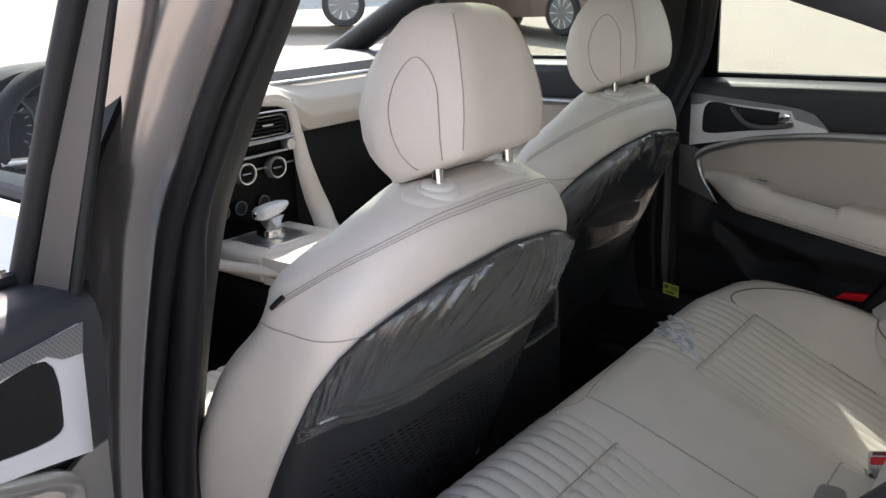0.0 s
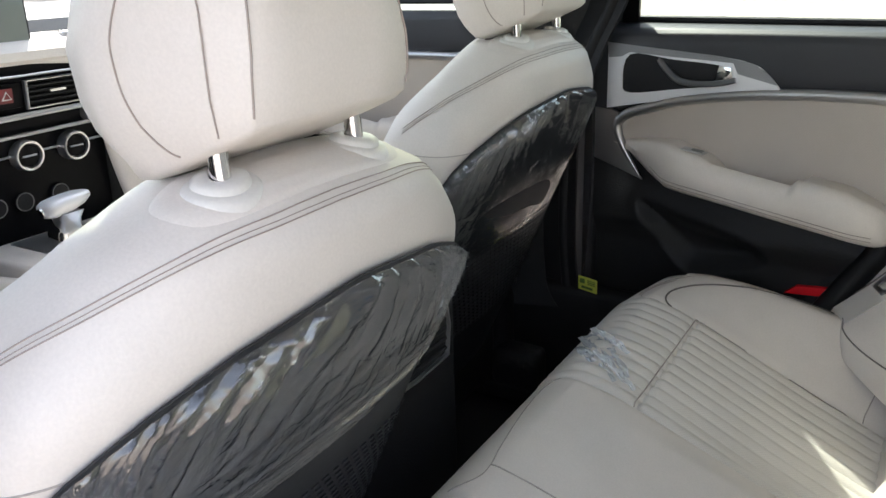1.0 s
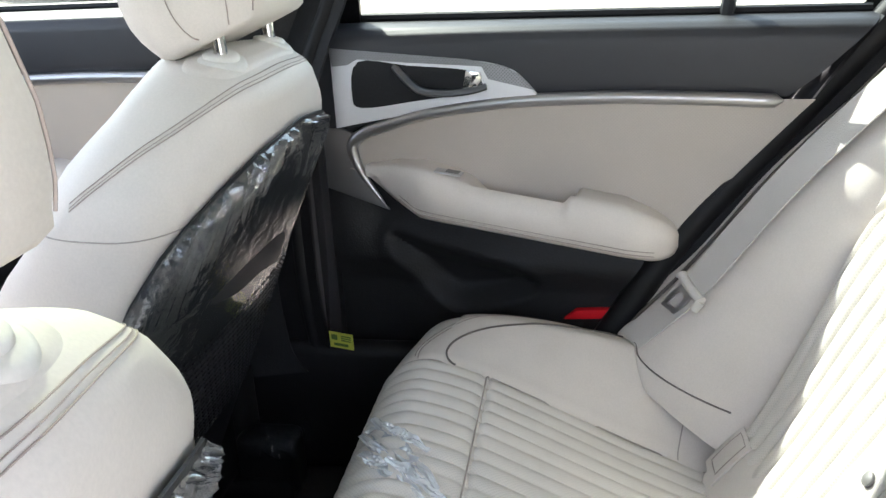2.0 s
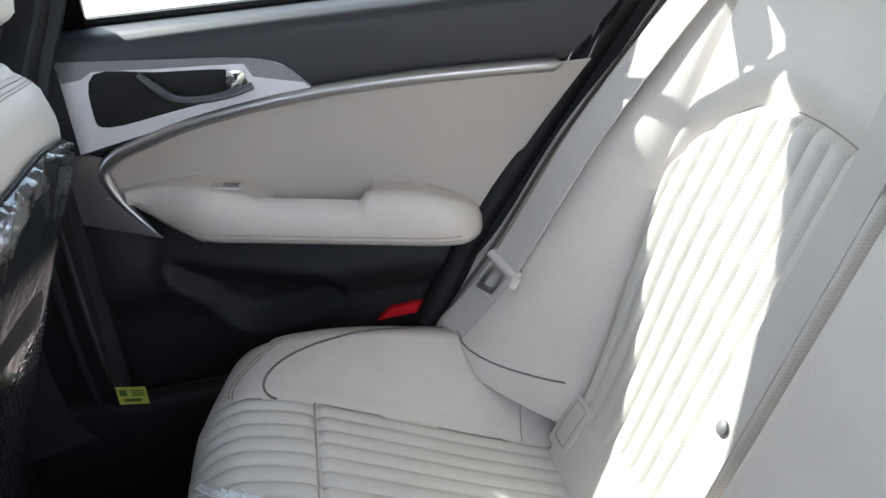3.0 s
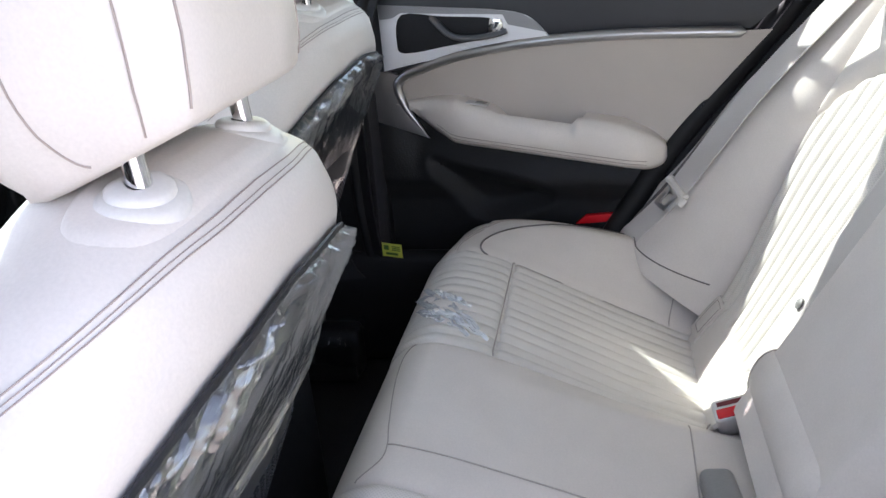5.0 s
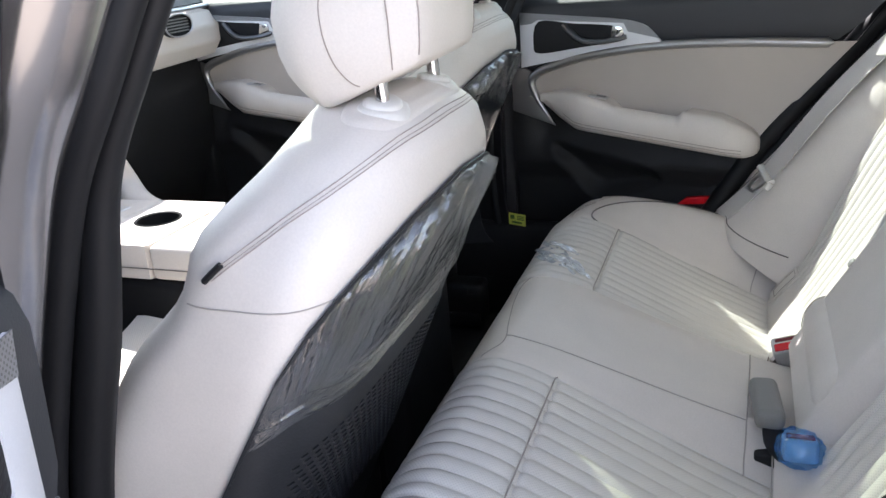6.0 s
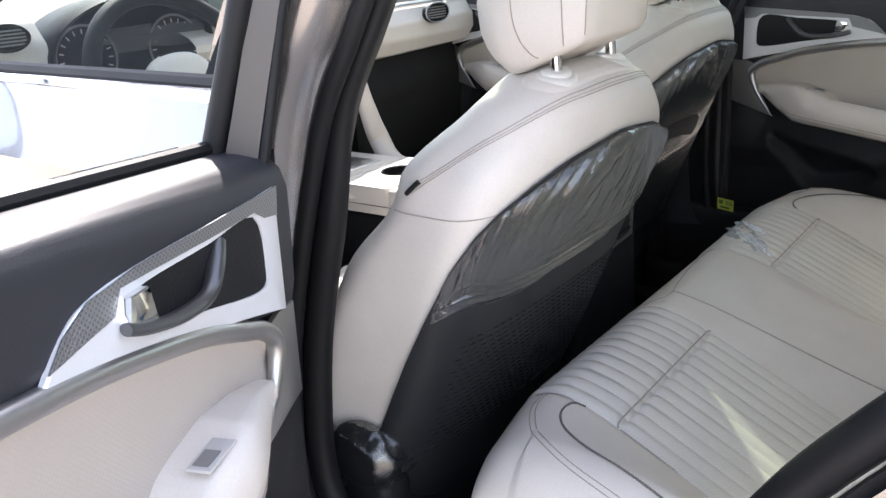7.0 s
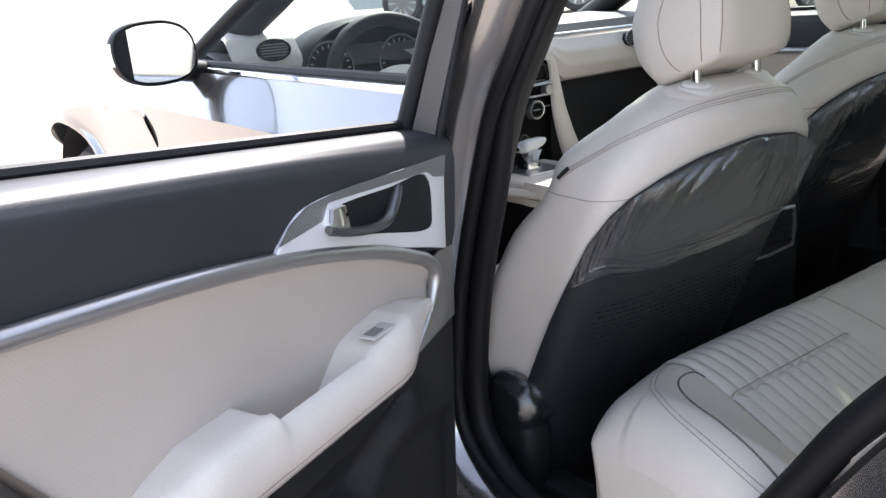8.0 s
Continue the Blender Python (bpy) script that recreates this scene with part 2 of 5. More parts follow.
# ---- ground ----
bm = grid(lambda u, v: Vector(((u - 0.5) * 800, (v - 0.5) * 800, 0.085 * (v - 0.5) * 800 + 0.012 * (u - 0.5) * 800)), 8, 8)
tagged(part("ground", bm, CONCRETE), "sunlit pale concrete yard", "ground", kind="structure")

# ---- car shell ----
car = thing("car_body", (0, 0, 0), "silver-grey sedan body with a black carpeted floor", "car")
part("floor", box(-0.74, 0.74, -0.75, 1.5, 0.24, 0.30, 0.01), CARPET, car)
part("tunnel", box(-0.11, 0.11, -0.30, 1.2, 0.30, 0.42, 0.04), CARPET, car)
part("seat_riser", box(-0.68, 0.68, -0.75, -0.03, 0.30, 0.445, 0.03), CARPET, car)
for s in (-1, 1):
    part("kick_panel", box(*sorted((s * 0.73, s * 0.80)), 1.07, 1.42, 0.25, 1.06, 0.01), BLACK, car)
part("rear_wall", box(-0.70, 0.70, -1.05, -0.98, 0.24, 1.05, 0.01), BLACK, car)
part("parcel_shelf", box(-0.62, 0.62, -1.35, -0.86, 1.03, 1.05, 0.01), BLACK, car)


def roof_pt(u, v):
    y = 0.74 - 1.77 * v
    x = (u - 0.5) * 1.24
    return Vector((x, y, 1.515 - 0.04 * (2 * u - 1) ** 2 - 0.12 * (2 * v - 0.9) ** 2))


SUNROOF = (-0.27, 0.27, -0.10, 0.46)


def holed_roof(drop):
    """The roof's sheet with the opening of the glass roof panel cut out."""
    bm = grid(lambda u, v: roof_pt(u, v) - Vector((0, 0, drop)), 62, 59)
    x0, x1, y0, y1 = SUNROOF
    cut = [f for f in bm.faces if x0 < f.calc_center_median().x < x1 and y0 < f.calc_center_median().y < y1]
    bmesh.ops.delete(bm, geom=cut, context="FACES")
    return bm


bm = holed_roof(0.0)
bmesh.ops.recalc_face_normals(bm, faces=bm.faces)
bmesh.ops.solidify(bm, geom=bm.faces[:], thickness=0.006)
part("roof", bm, PAINT, car)
part("headliner", holed_roof(0.035), HEADLINER, car, "ivory cloth headliner")


def roof_at(x, y, drop=0.0):
    return roof_pt(x / 1.24 + 0.5, (0.74 - y) / 1.77) - Vector((0, 0, drop))


x0, x1, y0, y1 = SUNROOF
corners = [(x0, y0), (x1, y0), (x1, y1), (x0, y1), (x0, y0)]
ring = [(a + (c - a) * k / 12, b + (d - b) * k / 12) for (a, b), (c, d) in zip(corners, corners[1:]) for k in range(12)]
part("roof_glass_frame", loft([[roof_at(x * f, 0.18 + (y - 0.18) * f, dz) for x, y in ring] for f, dz in ((1.02, -0.002), (1.02, 0.040), (0.96, 0.040), (0.96, 0.034))], False), BLACK, car)
part("roof_glass", grid(lambda u, v: roof_at(1.01 * (x0 + (x1 - x0) * u), 0.18 + 1.01 * (y0 - 0.18 + (y1 - y0) * v), 0.003), 12, 12), ROOFGLASS, car, "dark tinted roof glass")


def rail(s, path, r, name, m, flat=1.0, n=10):
    return part(name, tube([(s * x, y, z) for x, y, z in spline(path, 8)], r, n, flat), m, car)


for s in (-1, 1):
    rail(s, [(0.58, -1.0, 1.14), (0.605, -0.6, 1.262), (0.618, -0.49, 1.302), (0.62, -0.41, 1.332), (0.622, -0.30, 1.385), (0.622, -0.16, 1.445), (0.62, 0.0, 1.48), (0.62, 0.4, 1.475), (0.62, 0.66, 1.425)] if s < 0 else
         [(0.57, -1.0, 1.20), (0.60, -0.70, 1.30), (0.615, -0.58, 1.345), (0.625, -0.49, 1.395), (0.632, -0.40, 1.436), (0.632, -0.28, 1.458), (0.632, -0.10, 1.464), (0.625, 0.4, 1.465), (0.62, 0.66, 1.425)], 0.035, "roof_rail", SOFT)
    rail(s, [(0.62, 0.64, 1.43), (0.63, 0.80, 1.34), (0.70, 1.12, 1.18), (0.76, 1.45, 1.02)] if s < 0 else [(0.62, 0.64, 1.43), (0.625, 0.80, 1.36), (0.66, 1.02, 1.275), (0.72, 1.30, 1.165), (0.78, 1.58, 1.06)], 0.04, "a_pillar", BLACK)
    rail(s, [(0.60, -0.95, 1.22), (0.64, -1.25, 1.08), (0.68, -1.5, 1.0)], 0.06, "c_pillar", SOFT)

# B-pillars: upper post, swelling foot, rubber seal on the door opening
PILLAR = [(-0.05, 1.37), (-0.02, 1.30), (0.025, 1.22), (0.062, 1.15), (0.105, 1.08), (0.135, 1.01), (0.165, 0.93), (0.192, 0.85), (0.214, 0.77), (0.230, 0.68), (0.238, 0.60), (0.225, 0.53), (0.16, 0.47), (0.05, 0.44), (-0.12, 0.43)]
RIGHT_PILLAR = [(0.085, 1.48), (0.108, 1.37), (0.128, 1.25), (0.148, 1.15), (0.190, 1.06), (0.222, 0.98), (0.240, 0.90), (0.245, 0.77), (0.245, 0.68), (0.24, 0.60), (0.225, 0.53), (0.16, 0.47), (0.05, 0.44), (-0.12, 0.43)]
for s in (-1, 1):
    line = spline([(y, z, 0) for y, z in (PILLAR if s < 0 else RIGHT_PILLAR)], 6)
    top = [p for p in line if p.y > 0.5]

    def post(u, v, s=s, line=line):
        k = min(int(v * (len(line) - 1)), len(line) - 1)
        p = line[k]
        d = (line[min(k + 1, len(line) - 1)] - line[max(k - 1, 0)]).normalized()
        inset = 0.04 * step(1.1, 1.4, p.y)
        prof = [(-0.64, 0.12), (-0.69, 0.06), (-0.705, 0.018), (-0.725, 0.014), (-0.745, 0.020), (-0.765, 0.028), (-0.782, 0.038), (-0.797, 0.058), (-0.808, 0.12)]
        a, b = prof[int(round(u * 8))]
        return Vector((-s * (a + inset), p.x - d.y * b, p.y + d.x * b))

    if s < 0:
        part("b_pillar", grid(post, 8, len(line) - 1, thick=0.004), PAINT, car, "silver-grey painted pillar")
        part("second_seal", tube([(s * (0.735 - 0.04 * step(1.1, 1.4, p.y)), p.x + 0.018, p.y) for p in line], 0.012, 10), RUBBER, car)
    else:
        part("b_pillar", grid(lambda u, v, top=top: Vector((0.70 - 0.04 * step(1.1, 1.4, top[int(v * (len(top) - 1))].y) + 0.03 * math.sin(math.pi * u), top[int(v * (len(top) - 1))].x - 0.03 + 0.26 * u, top[int(v * (len(top) - 1))].y)), 8, len(top) - 1, thick=0.006), BLACK, car, "black plastic pillar trim")
        part("pillar_cover", grid(lambda u, v: Vector((0.790 - 0.095 * v, 0.128 - 0.03 * v + 0.17 * u, 1.06 + 0.40 * v)), 4, 10, thick=0.010), PIANO, car, "gloss black outer pillar cover")
        part("pillar_foot", box(0.69, 0.735, 0.0, 0.45, 0.30, 0.56, 0.02), BLACK, car)
    trim_line = [(0.69, 0.04), (0.655, 0.050), (0.630, 0.064), (0.622, 0.076), (0.626, 0.088), (0.642, 0.100), (0.66, 0.14)]

    def trim_at(u, v, top=top):
        p = top[int(v * (len(top) - 1))]
        a, b = trim_line[int(round(u * 6))]
        return Vector((-a + 0.03 * step(1.1, 1.4, p.y), p.x + b, p.y))

    part("pillar_trim", grid(trim_at, 6, len(top) - 1, thick=0.004) if s < 0 else grid(lambda u, v, s=s, top=top: Vector((s * (0.64 - 0.04 * step(1.1, 1.4, top[int(v * (len(top) - 1))].y) + 0.05 * u), top[int(v * (len(top) - 1))].x + 0.22 - 0.18 * u, top[int(v * (len(top) - 1))].y)), 6, len(top) - 1, thick=0.004), BLACK, car)
    part("door_seal", tube([(s * (0.708 - 0.04 * step(1.1, 1.4, p.y)), p.x + (0.016 * step(0.92, 1.15, p.y) if s < 0 else 0), p.y) for p in line], lambda t, s=s, line=line: 0.019 - 0.008 * step(0.92, 1.15, line[int(t * (len(line) - 1))].y) if s < 0 else 0.012, 12), RUBBER, car)
    part("sill", box(s * 0.80 if s < 0 else 0.70, s * 0.70 if s < 0 else 0.80, -0.75, 1.3, 0.30, 0.41, 0.02), PAINT, car)

REARLINE = [(-0.10, 0.415), (-0.20, 0.45), (-0.27, 0.56), (-0.335, 0.665), (-0.40, 0.77), (-0.49, 0.885), (-0.575, 0.99), (-0.68, 1.12), (-0.70, 1.17), (-0.65, 1.235), (-0.5, 1.298)]
for s in (-1, 1):
    line = spline([(y, z, 0) for y, z in REARLINE], 6)
    part("door_seal", tube([(s * ((0.668 if s < 0 else 0.676) - 0.05 * step(1.1, 1.33, p.y)), p.x + (0.020 if s < 0 else 0.030), p.y) for p in line], 0.022, 10), RUBBER, car)
    part("quarter_trim", grid(lambda u, v, s=s, line=line: Vector((s * (0.685 - 0.06 * step(1.1, 1.33, line[int(v * (len(line) - 1))].y) - 0.01 * u), line[int(v * (len(line) - 1))].x - 0.01 - 0.30 * u, line[int(v * (len(line) - 1))].y)), 6, len(line) - 1, thick=0.01), BLACK, car)
    fine = spline([(y, z, 0) for y, z in REARLINE], 12)

    def quarter(u, v, s=s, fine=fine):
        p = fine[int(v * (len(fine) - 1))]
        y = p.x - 0.02 - (1.80 + p.x) * u
        z = p.y - 0.10 * (1 - v) * step(0.0, 0.3, u) - (0.20 * u) * step(0.9, 1.3, p.y)
        return Vector((s * (0.70 + 0.14 * step(0, 0.2, u) - 0.10 * step(0.9, 1.2, p.y) - 0.06 * step(0.7, 1.0, u)), y, z))

    bm = grid(quarter, 60, len(fine) - 1)
    bmesh.ops.delete(bm, geom=[f for f in bm.faces if math.hypot(f.calc_center_median().y + 0.98, f.calc_center_median().z - 0.29) < 0.40], context="FACES")
    part("quarter_panel", bm, PAINT, car, "silver-grey rear quarter panel")

line = spline([(y, z, 0) for y, z in REARLINE], 6)
part("jamb", grid(lambda u, v, line=line: Vector((0.700 - 0.05 * step(1.1, 1.33, line[int(v * (len(line) - 1))].y) - 0.03 * u, line[int(v * (len(line) - 1))].x + 0.07 - 0.09 * u, line[int(v * (len(line) - 1))].y)), 3, len(line) - 1, thick=0.004), BLACK, car)

# ---- doors ----
BEZEL = [(-0.158, 1.062), (-0.05, 1.053), (0.062, 1.044), (0.118, 1.034), (0.145, 1.018), (0.174, 0.985), (0.047, 0.971), (-0.075, 0.953), (-0.158, 0.937)]
RECESS = [(-0.112, 1.042), (-0.03, 1.036), (0.055, 1.030), (0.080, 1.020), (0.087, 1.003), (0.074, 0.995), (-0.013, 0.983), (-0.110, 0.970), (-0.126, 0.990)]
HINGE = -0.188
STRIP = [(-0.083, 0.807), (-0.092, 0.820), (-0.121, 0.863), (-0.135, 0.905), (-0.115, 0.928), (-0.075, 0.942), (-0.01, 0.961), (0.087, 0.977), (0.175, 0.985), (0.285, 0.989), (0.401, 0.988), (0.505, 0.985)]


def car_door(name, s, matrix, label, rear_slope=True, length=0.56):
    """A door in its own frame: u runs from the hinge side to the rear, v is the height, w goes inwards."""
    d = thing(name, None, label, "car door", matrix=matrix, kind="")

    def to(u, v, w=0.0):
        return Vector((u, -s * w, v))

    def edge(v):
        """The rear end of the inner trim at a height."""
        return table([(0.40, 0.20), (0.64, 0.29), (0.79, 0.38), (0.99, 0.547), (1.10, 0.62)], v) if rear_slope else length

    # upper soft panel: rounded towards the glass
    def upper(u, v):
        prof = [(0.945, -0.002), (0.97, 0.004), (1.03, 0.006), (1.06, 0.006), (1.078, 0.0), (1.088, -0.012), (1.094, -0.035), (1.096, -0.06)]
        k = v * (len(prof) - 1)
        i = min(int(k), len(prof) - 2)
        h = prof[i][0] + (prof[i + 1][0] - prof[i][0]) * (k - i)
        w = prof[i][1] + (prof[i + 1][1] - prof[i][1]) * (k - i)
        uu = HINGE + u * (edge(h) - HINGE)
        low = table([(-0.20, 0.93), (-0.075, 0.943), (-0.01, 0.960), (0.087, 0.977), (0.175, 0.986), (0.285, 0.990), (0.60, 0.990)], uu)
        h = low + (h - 0.945) * (1.096 - low) / (1.096 - 0.945)
        return to(min(uu, edge(h)), h, w)

    part("upper_panel", grid(upper, 24, 21), SOFT, d, "charcoal soft-touch upper panel")

    # insert between the strip and the armrest
    def insert(u, v):
        uu = -0.142 + u * (edge(0.99) + 0.142)
        top = table([(-0.135, 0.905), (-0.115, 0.926), (-0.075, 0.94), (-0.01, 0.959), (0.087, 0.975), (0.175, 0.983), (0.285, 0.987), (0.60, 0.988)], uu)
        low = table([(-0.13, 0.87), (-0.09, 0.845), (-0.064, 0.832), (-0.02, 0.81), (0.08, 0.796), (0.175, 0.78), (0.348, 0.755), (0.7, 0.74)], uu)
        h = low + v * (top - low)
        uu = min(uu, edge(h))
        return to(uu, h, 0.004 - 0.012 * math.sin(math.pi * v) ** 0.7)

    part("insert", grid(insert, 40, 16), TRIMCLOTH, d, "beige perforated leather insert")

    # armrest
    rings = []
    for i in range(121):
        t = i / 120
        u = -0.112 + t * (0.112 + (0.378 if rear_slope else length - 0.14))
        top = table([(-0.112, 0.878), (-0.06, 0.886), (-0.01, 0.886), (0.04, 0.872), (0.075, 0.858), (0.212, 0.838), (0.222, 0.850), (0.30, 0.838), (0.378, 0.803)], u)
        low = table([(-0.112, 0.862), (-0.064, 0.826), (-0.02, 0.800), (0.08, 0.786), (0.175, 0.772), (0.348, 0.747), (0.5, 0.735)], u)
        out = 0.058 * min(1, step(-0.13, 0.02, u) * 0.8 + 0.2) * (1 - 0.35 * step(0.30, 0.38, u) if rear_slope else 1)
        mid = (top + low) / 2
        k = 1.0
        if rear_slope and u > 0.335:
            r = math.sqrt(max(0.01, 1 - ((u - 0.335) / 0.0435) ** 2))
            k, out, top, low = r ** 0.6, out * r, mid + (top - mid) * r ** 0.6, mid + (low - mid) * r ** 0.6
        slot = 0.040 * step(0.055, 0.125, u) * step(0.232, 0.212, u)
        rings.append([to(u, low + 0.004 * k, -0.02), to(u, low, out * 0.55), to(u, low + 0.012 * k, out * 0.85), to(u, mid, out),
                      to(u, top - 0.018 * k, out * 0.97), to(u, top - 0.004 * k, out * 0.86), to(u, top, out * 0.68), to(u, top - slot * 0.75, out * 0.54), to(u, top - slot, out * 0.3), to(u, top - slot, -0.02)])
    part("armrest", loft(rings), LEATHER, d, "beige leather armrest with double stitching", sharp=60)
    for k in range(2):
        pts = []
        for i in range(30):
            u = -0.05 + (0.395 if rear_slope else length - 0.12) * i / 29
            low = table([(-0.112, 0.862), (-0.064, 0.826), (-0.02, 0.800), (0.08, 0.786), (0.175, 0.772), (0.348, 0.747), (0.5, 0.735)], u)
            out = 0.058 * min(1, step(-0.13, 0.02, u) * 0.8 + 0.2) * (1 - 0.35 * step(0.30, 0.38, u) if rear_slope else 1)
            pts.append(to(u, low + 0.013 + 0.007 * k, out * (0.87 + 0.03 * k)))
        part("stitching", tube(pts, 0.0007, 5), STITCH, d)
    sw = part("window_switch", slab([(0.004, -0.014), (0.046, -0.014), (0.046, 0.014), (0.004, 0.014)], lambda a, b, w: to(a + 0.008, 0.881 - (a + 0.01) * 0.15 + w, 0.030 + b * 0.8), 0.0025, 0.001), GREYLEATHER, d, "grey window switch")
    part("switch_well", slab([(0.022, -0.009), (0.042, -0.009), (0.042, 0.009), (0.022, 0.009)], lambda a, b, w: to(a + 0.008, 0.884 - (a + 0.01) * 0.15 + w, 0.030 + b * 0.8), 0.001), GREYPLASTIC, sw)

    # lower panel with a map pocket
    pocket = [(p.x, p.y) for p in spline([(-0.082, 0.754, 0), (-0.02, 0.739, 0), (0.053, 0.725, 0), (0.130, 0.704, 0), (0.160, 0.668, 0), (0.085, 0.636, 0), (0.013, 0.628, 0), (-0.032, 0.669, 0), (-0.080, 0.728, 0)], 4, True)]

    def inside(a, b):
        """Distance from the pocket's rim, positive within it."""
        if not (-0.14 < a < 0.22 and 0.57 < b < 0.81):
            return -0.05
        best, odd = 1.0, False
        for (x0, z0), (x1, z1) in zip(pocket, pocket[1:] + pocket[:1]):
            k = max(0.0, min(1.0, ((a - x0) * (x1 - x0) + (b - z0) * (z1 - z0)) / ((x1 - x0) ** 2 + (z1 - z0) ** 2)))
            best = min(best, math.hypot(a - x0 - k * (x1 - x0), b - z0 - k * (z1 - z0)))
            if (z0 > b) != (z1 > b) and a < x0 + (b - z0) * (x1 - x0) / (z1 - z0):
                odd = not odd
        return best if odd else -best

    def lower(u, v):
        h = 0.36 + v * (0.955 - 0.36)
        uu = HINGE + u * (edge(h) - HINGE)
        w = 0.0 - 0.02 * step(0.72, 0.66, h)
        e = inside(uu, h)
        w += 0.003 * math.exp(-((e + 0.010) / 0.014) ** 2) - 0.028 * step(-0.010, 0.034, e)
        return to(uu, h, w - 0.022 * step(0.70, 0.80, h) * step(-0.17, -0.10, uu) - 0.004)

    part("lower_panel", grid(lower, 120, 120), BLACK, d, "black plastic lower panel")
    # handle
    rim_pts = list(spline([(a, b, 0) for a, b in BEZEL[:6]], 4)) + list(spline([(a, b, 0) for a, b in BEZEL[5:]], 4))[1:]
    outer = [(p.x, p.y) for p in rim_pts] + [(-0.158, 0.937 + 0.125 * k / 4) for k in (1, 2, 3)]
    inner = [(p.x, p.y) for p in spline([(a, b, 0) for a, b in RECESS], 4, True)]
    bez = part("handle_bezel", ring_slab(outer, inner, lambda a, b, w: to(a, b, 0.003 + w), 0.006), SILVERPAINT, d, "silver painted handle surround")
    part("etched_band", slab([(-0.159, 1.063), (-0.05, 1.054), (0.062, 1.045), (0.1185, 1.035), (0.146, 1.019), (0.163, 1.000), (0.094, 1.016), (0.085, 1.034), (0.055, 1.036), (-0.03, 1.0405), (-0.112, 1.046), (-0.13, 1.037), (-0.155, 1.035)], lambda a, b, w: to(a, b, 0.0085 + w), 0.0015), HATCH, bez, "etched grey metal band")
    part("handle_cup", slab(inner, lambda a, b, w: to(a, b, 0.0063 + w), 0.0008), BLACK, bez)
    lever = spline([(-0.062, 1.034, 0.004), (-0.045, 1.018, 0.012), (-0.02, 1.000, 0.018), (0.02, 0.996, 0.020), (0.06, 1.000, 0.019), (0.083, 1.006, 0.016)], 6)
    part("handle_lever", tube([to(p.x + 0.010, p.y, p.z) for p in lever], lambda t: 0.0085 - 0.002 * t, 10, 0.75), HANDLE, d, "dark satin metal pull lever")
    part("lock_tab", slab([(0.056, 1.002), (0.090, 1.005), (0.084, 1.027), (0.062, 1.029)], lambda a, b, w: to(a, b, 0.004 + w), 0.014, 0.003), CHROME, d)

    # bright strip
    st = [p for p in spline([(a, b, 0.004) for a, b in STRIP], 6)]
    if not rear_slope:
        st = [Vector((p.x if p.x < 0.3 else 0.3 + (p.x - 0.3) * 1.4, p.y, p.z)) for p in st]
    part("bright_strip", tube([to(p.x, p.y, p.z) for p in st], lambda t: 0.0010 + 0.0088 * step(0.0, 0.30, t) * step(1.0, 0.985, t), 14), SATIN, d, "satin silver curved trim strip")

    part("corner_trim", slab([(-0.186, 0.936), (-0.150, 0.934), (-0.128, 0.926), (-0.139, 0.905), (-0.126, 0.863), (-0.096, 0.818), (-0.080, 0.801), (-0.186, 0.835)], lambda a, b, w: to(a, b, -0.004 + w), 0.006, 0.002), SATIN, d, "satin silver corner panel")
    # reflector at the rear end
    if rear_slope:
        part("reflector", slab([(0.205, 0.622), (0.30, 0.632), (0.306, 0.650), (0.225, 0.640)], lambda a, b, w: to(a, b, -0.022 + w), 0.012, 0.003), RED, d, "red courtesy reflector")

    # outer shell, sill line of the window, frame and glass
    def shell(u, v):
        h = 0.36 + v * (1.10 - 0.36)
        return to(HINGE + u * (edge(h) + 0.05 - HINGE), h, -0.10 - 0.03 * math.sin(math.pi * v))

    part("outer_skin", grid(shell, 12, 12, thick=0.002), PAINT, d)

    def rim(u, v):
        h = 0.36 + v * (1.094 - 0.36)
        return to(edge(h), h, -0.004 - u * 0.10)

    part("end_face", grid(rim, 4, 20), BLACK, d)
    part("hinge_face", grid(lambda u, v: to(HINGE, 0.36 + v * 0.735, -0.004 - u * 0.10), 4, 8), BLACK, d)
    part("window_seal", tube([to(-0.17, 1.100, -0.060), to(0.2, 1.099, -0.060), to(0.61, 1.098, -0.060)], 0.008, 8), RUBBER, d)
    part("belt_strip", tube([to(-0.17, 1.096, -0.082), to(0.2, 1.095, -0.082), to(0.61, 1.094, -0.082)], 0.009, 8), CHROME, d)
    if s < 0:
        top = [to(-0.163, 1.05, -0.073), to(-0.166, 1.10, -0.058), to(-0.171, 1.246, -0.011), to(-0.177, 1.39, 0.035), to(-0.150, 1.44, 0.05), to(0.06, 1.45, 0.05), to(0.3, 1.42, 0.045), to(0.5, 1.34, 0.02), to(0.62, 1.22, -0.01), to(0.66, 1.12, -0.05)]
    else:
        top = [to(-0.178, 1.085, -0.055), to(-0.160, 1.20, -0.025), to(-0.140, 1.34, 0.01), to(-0.105, 1.41, 0.035), to(0.06, 1.440, 0.045), to(0.30, 1.434, 0.045), to(0.42, 1.405, 0.04), to(0.50, 1.355, 0.03), to(0.60, 1.26, 0.0), to(0.66, 1.12, -0.05)]
    frame_part = part("window_frame", tube(spline(top, 6), 0.0135 if s < 0 else 0.020, 12, 0.9), RUBBER, d, "black window surround")
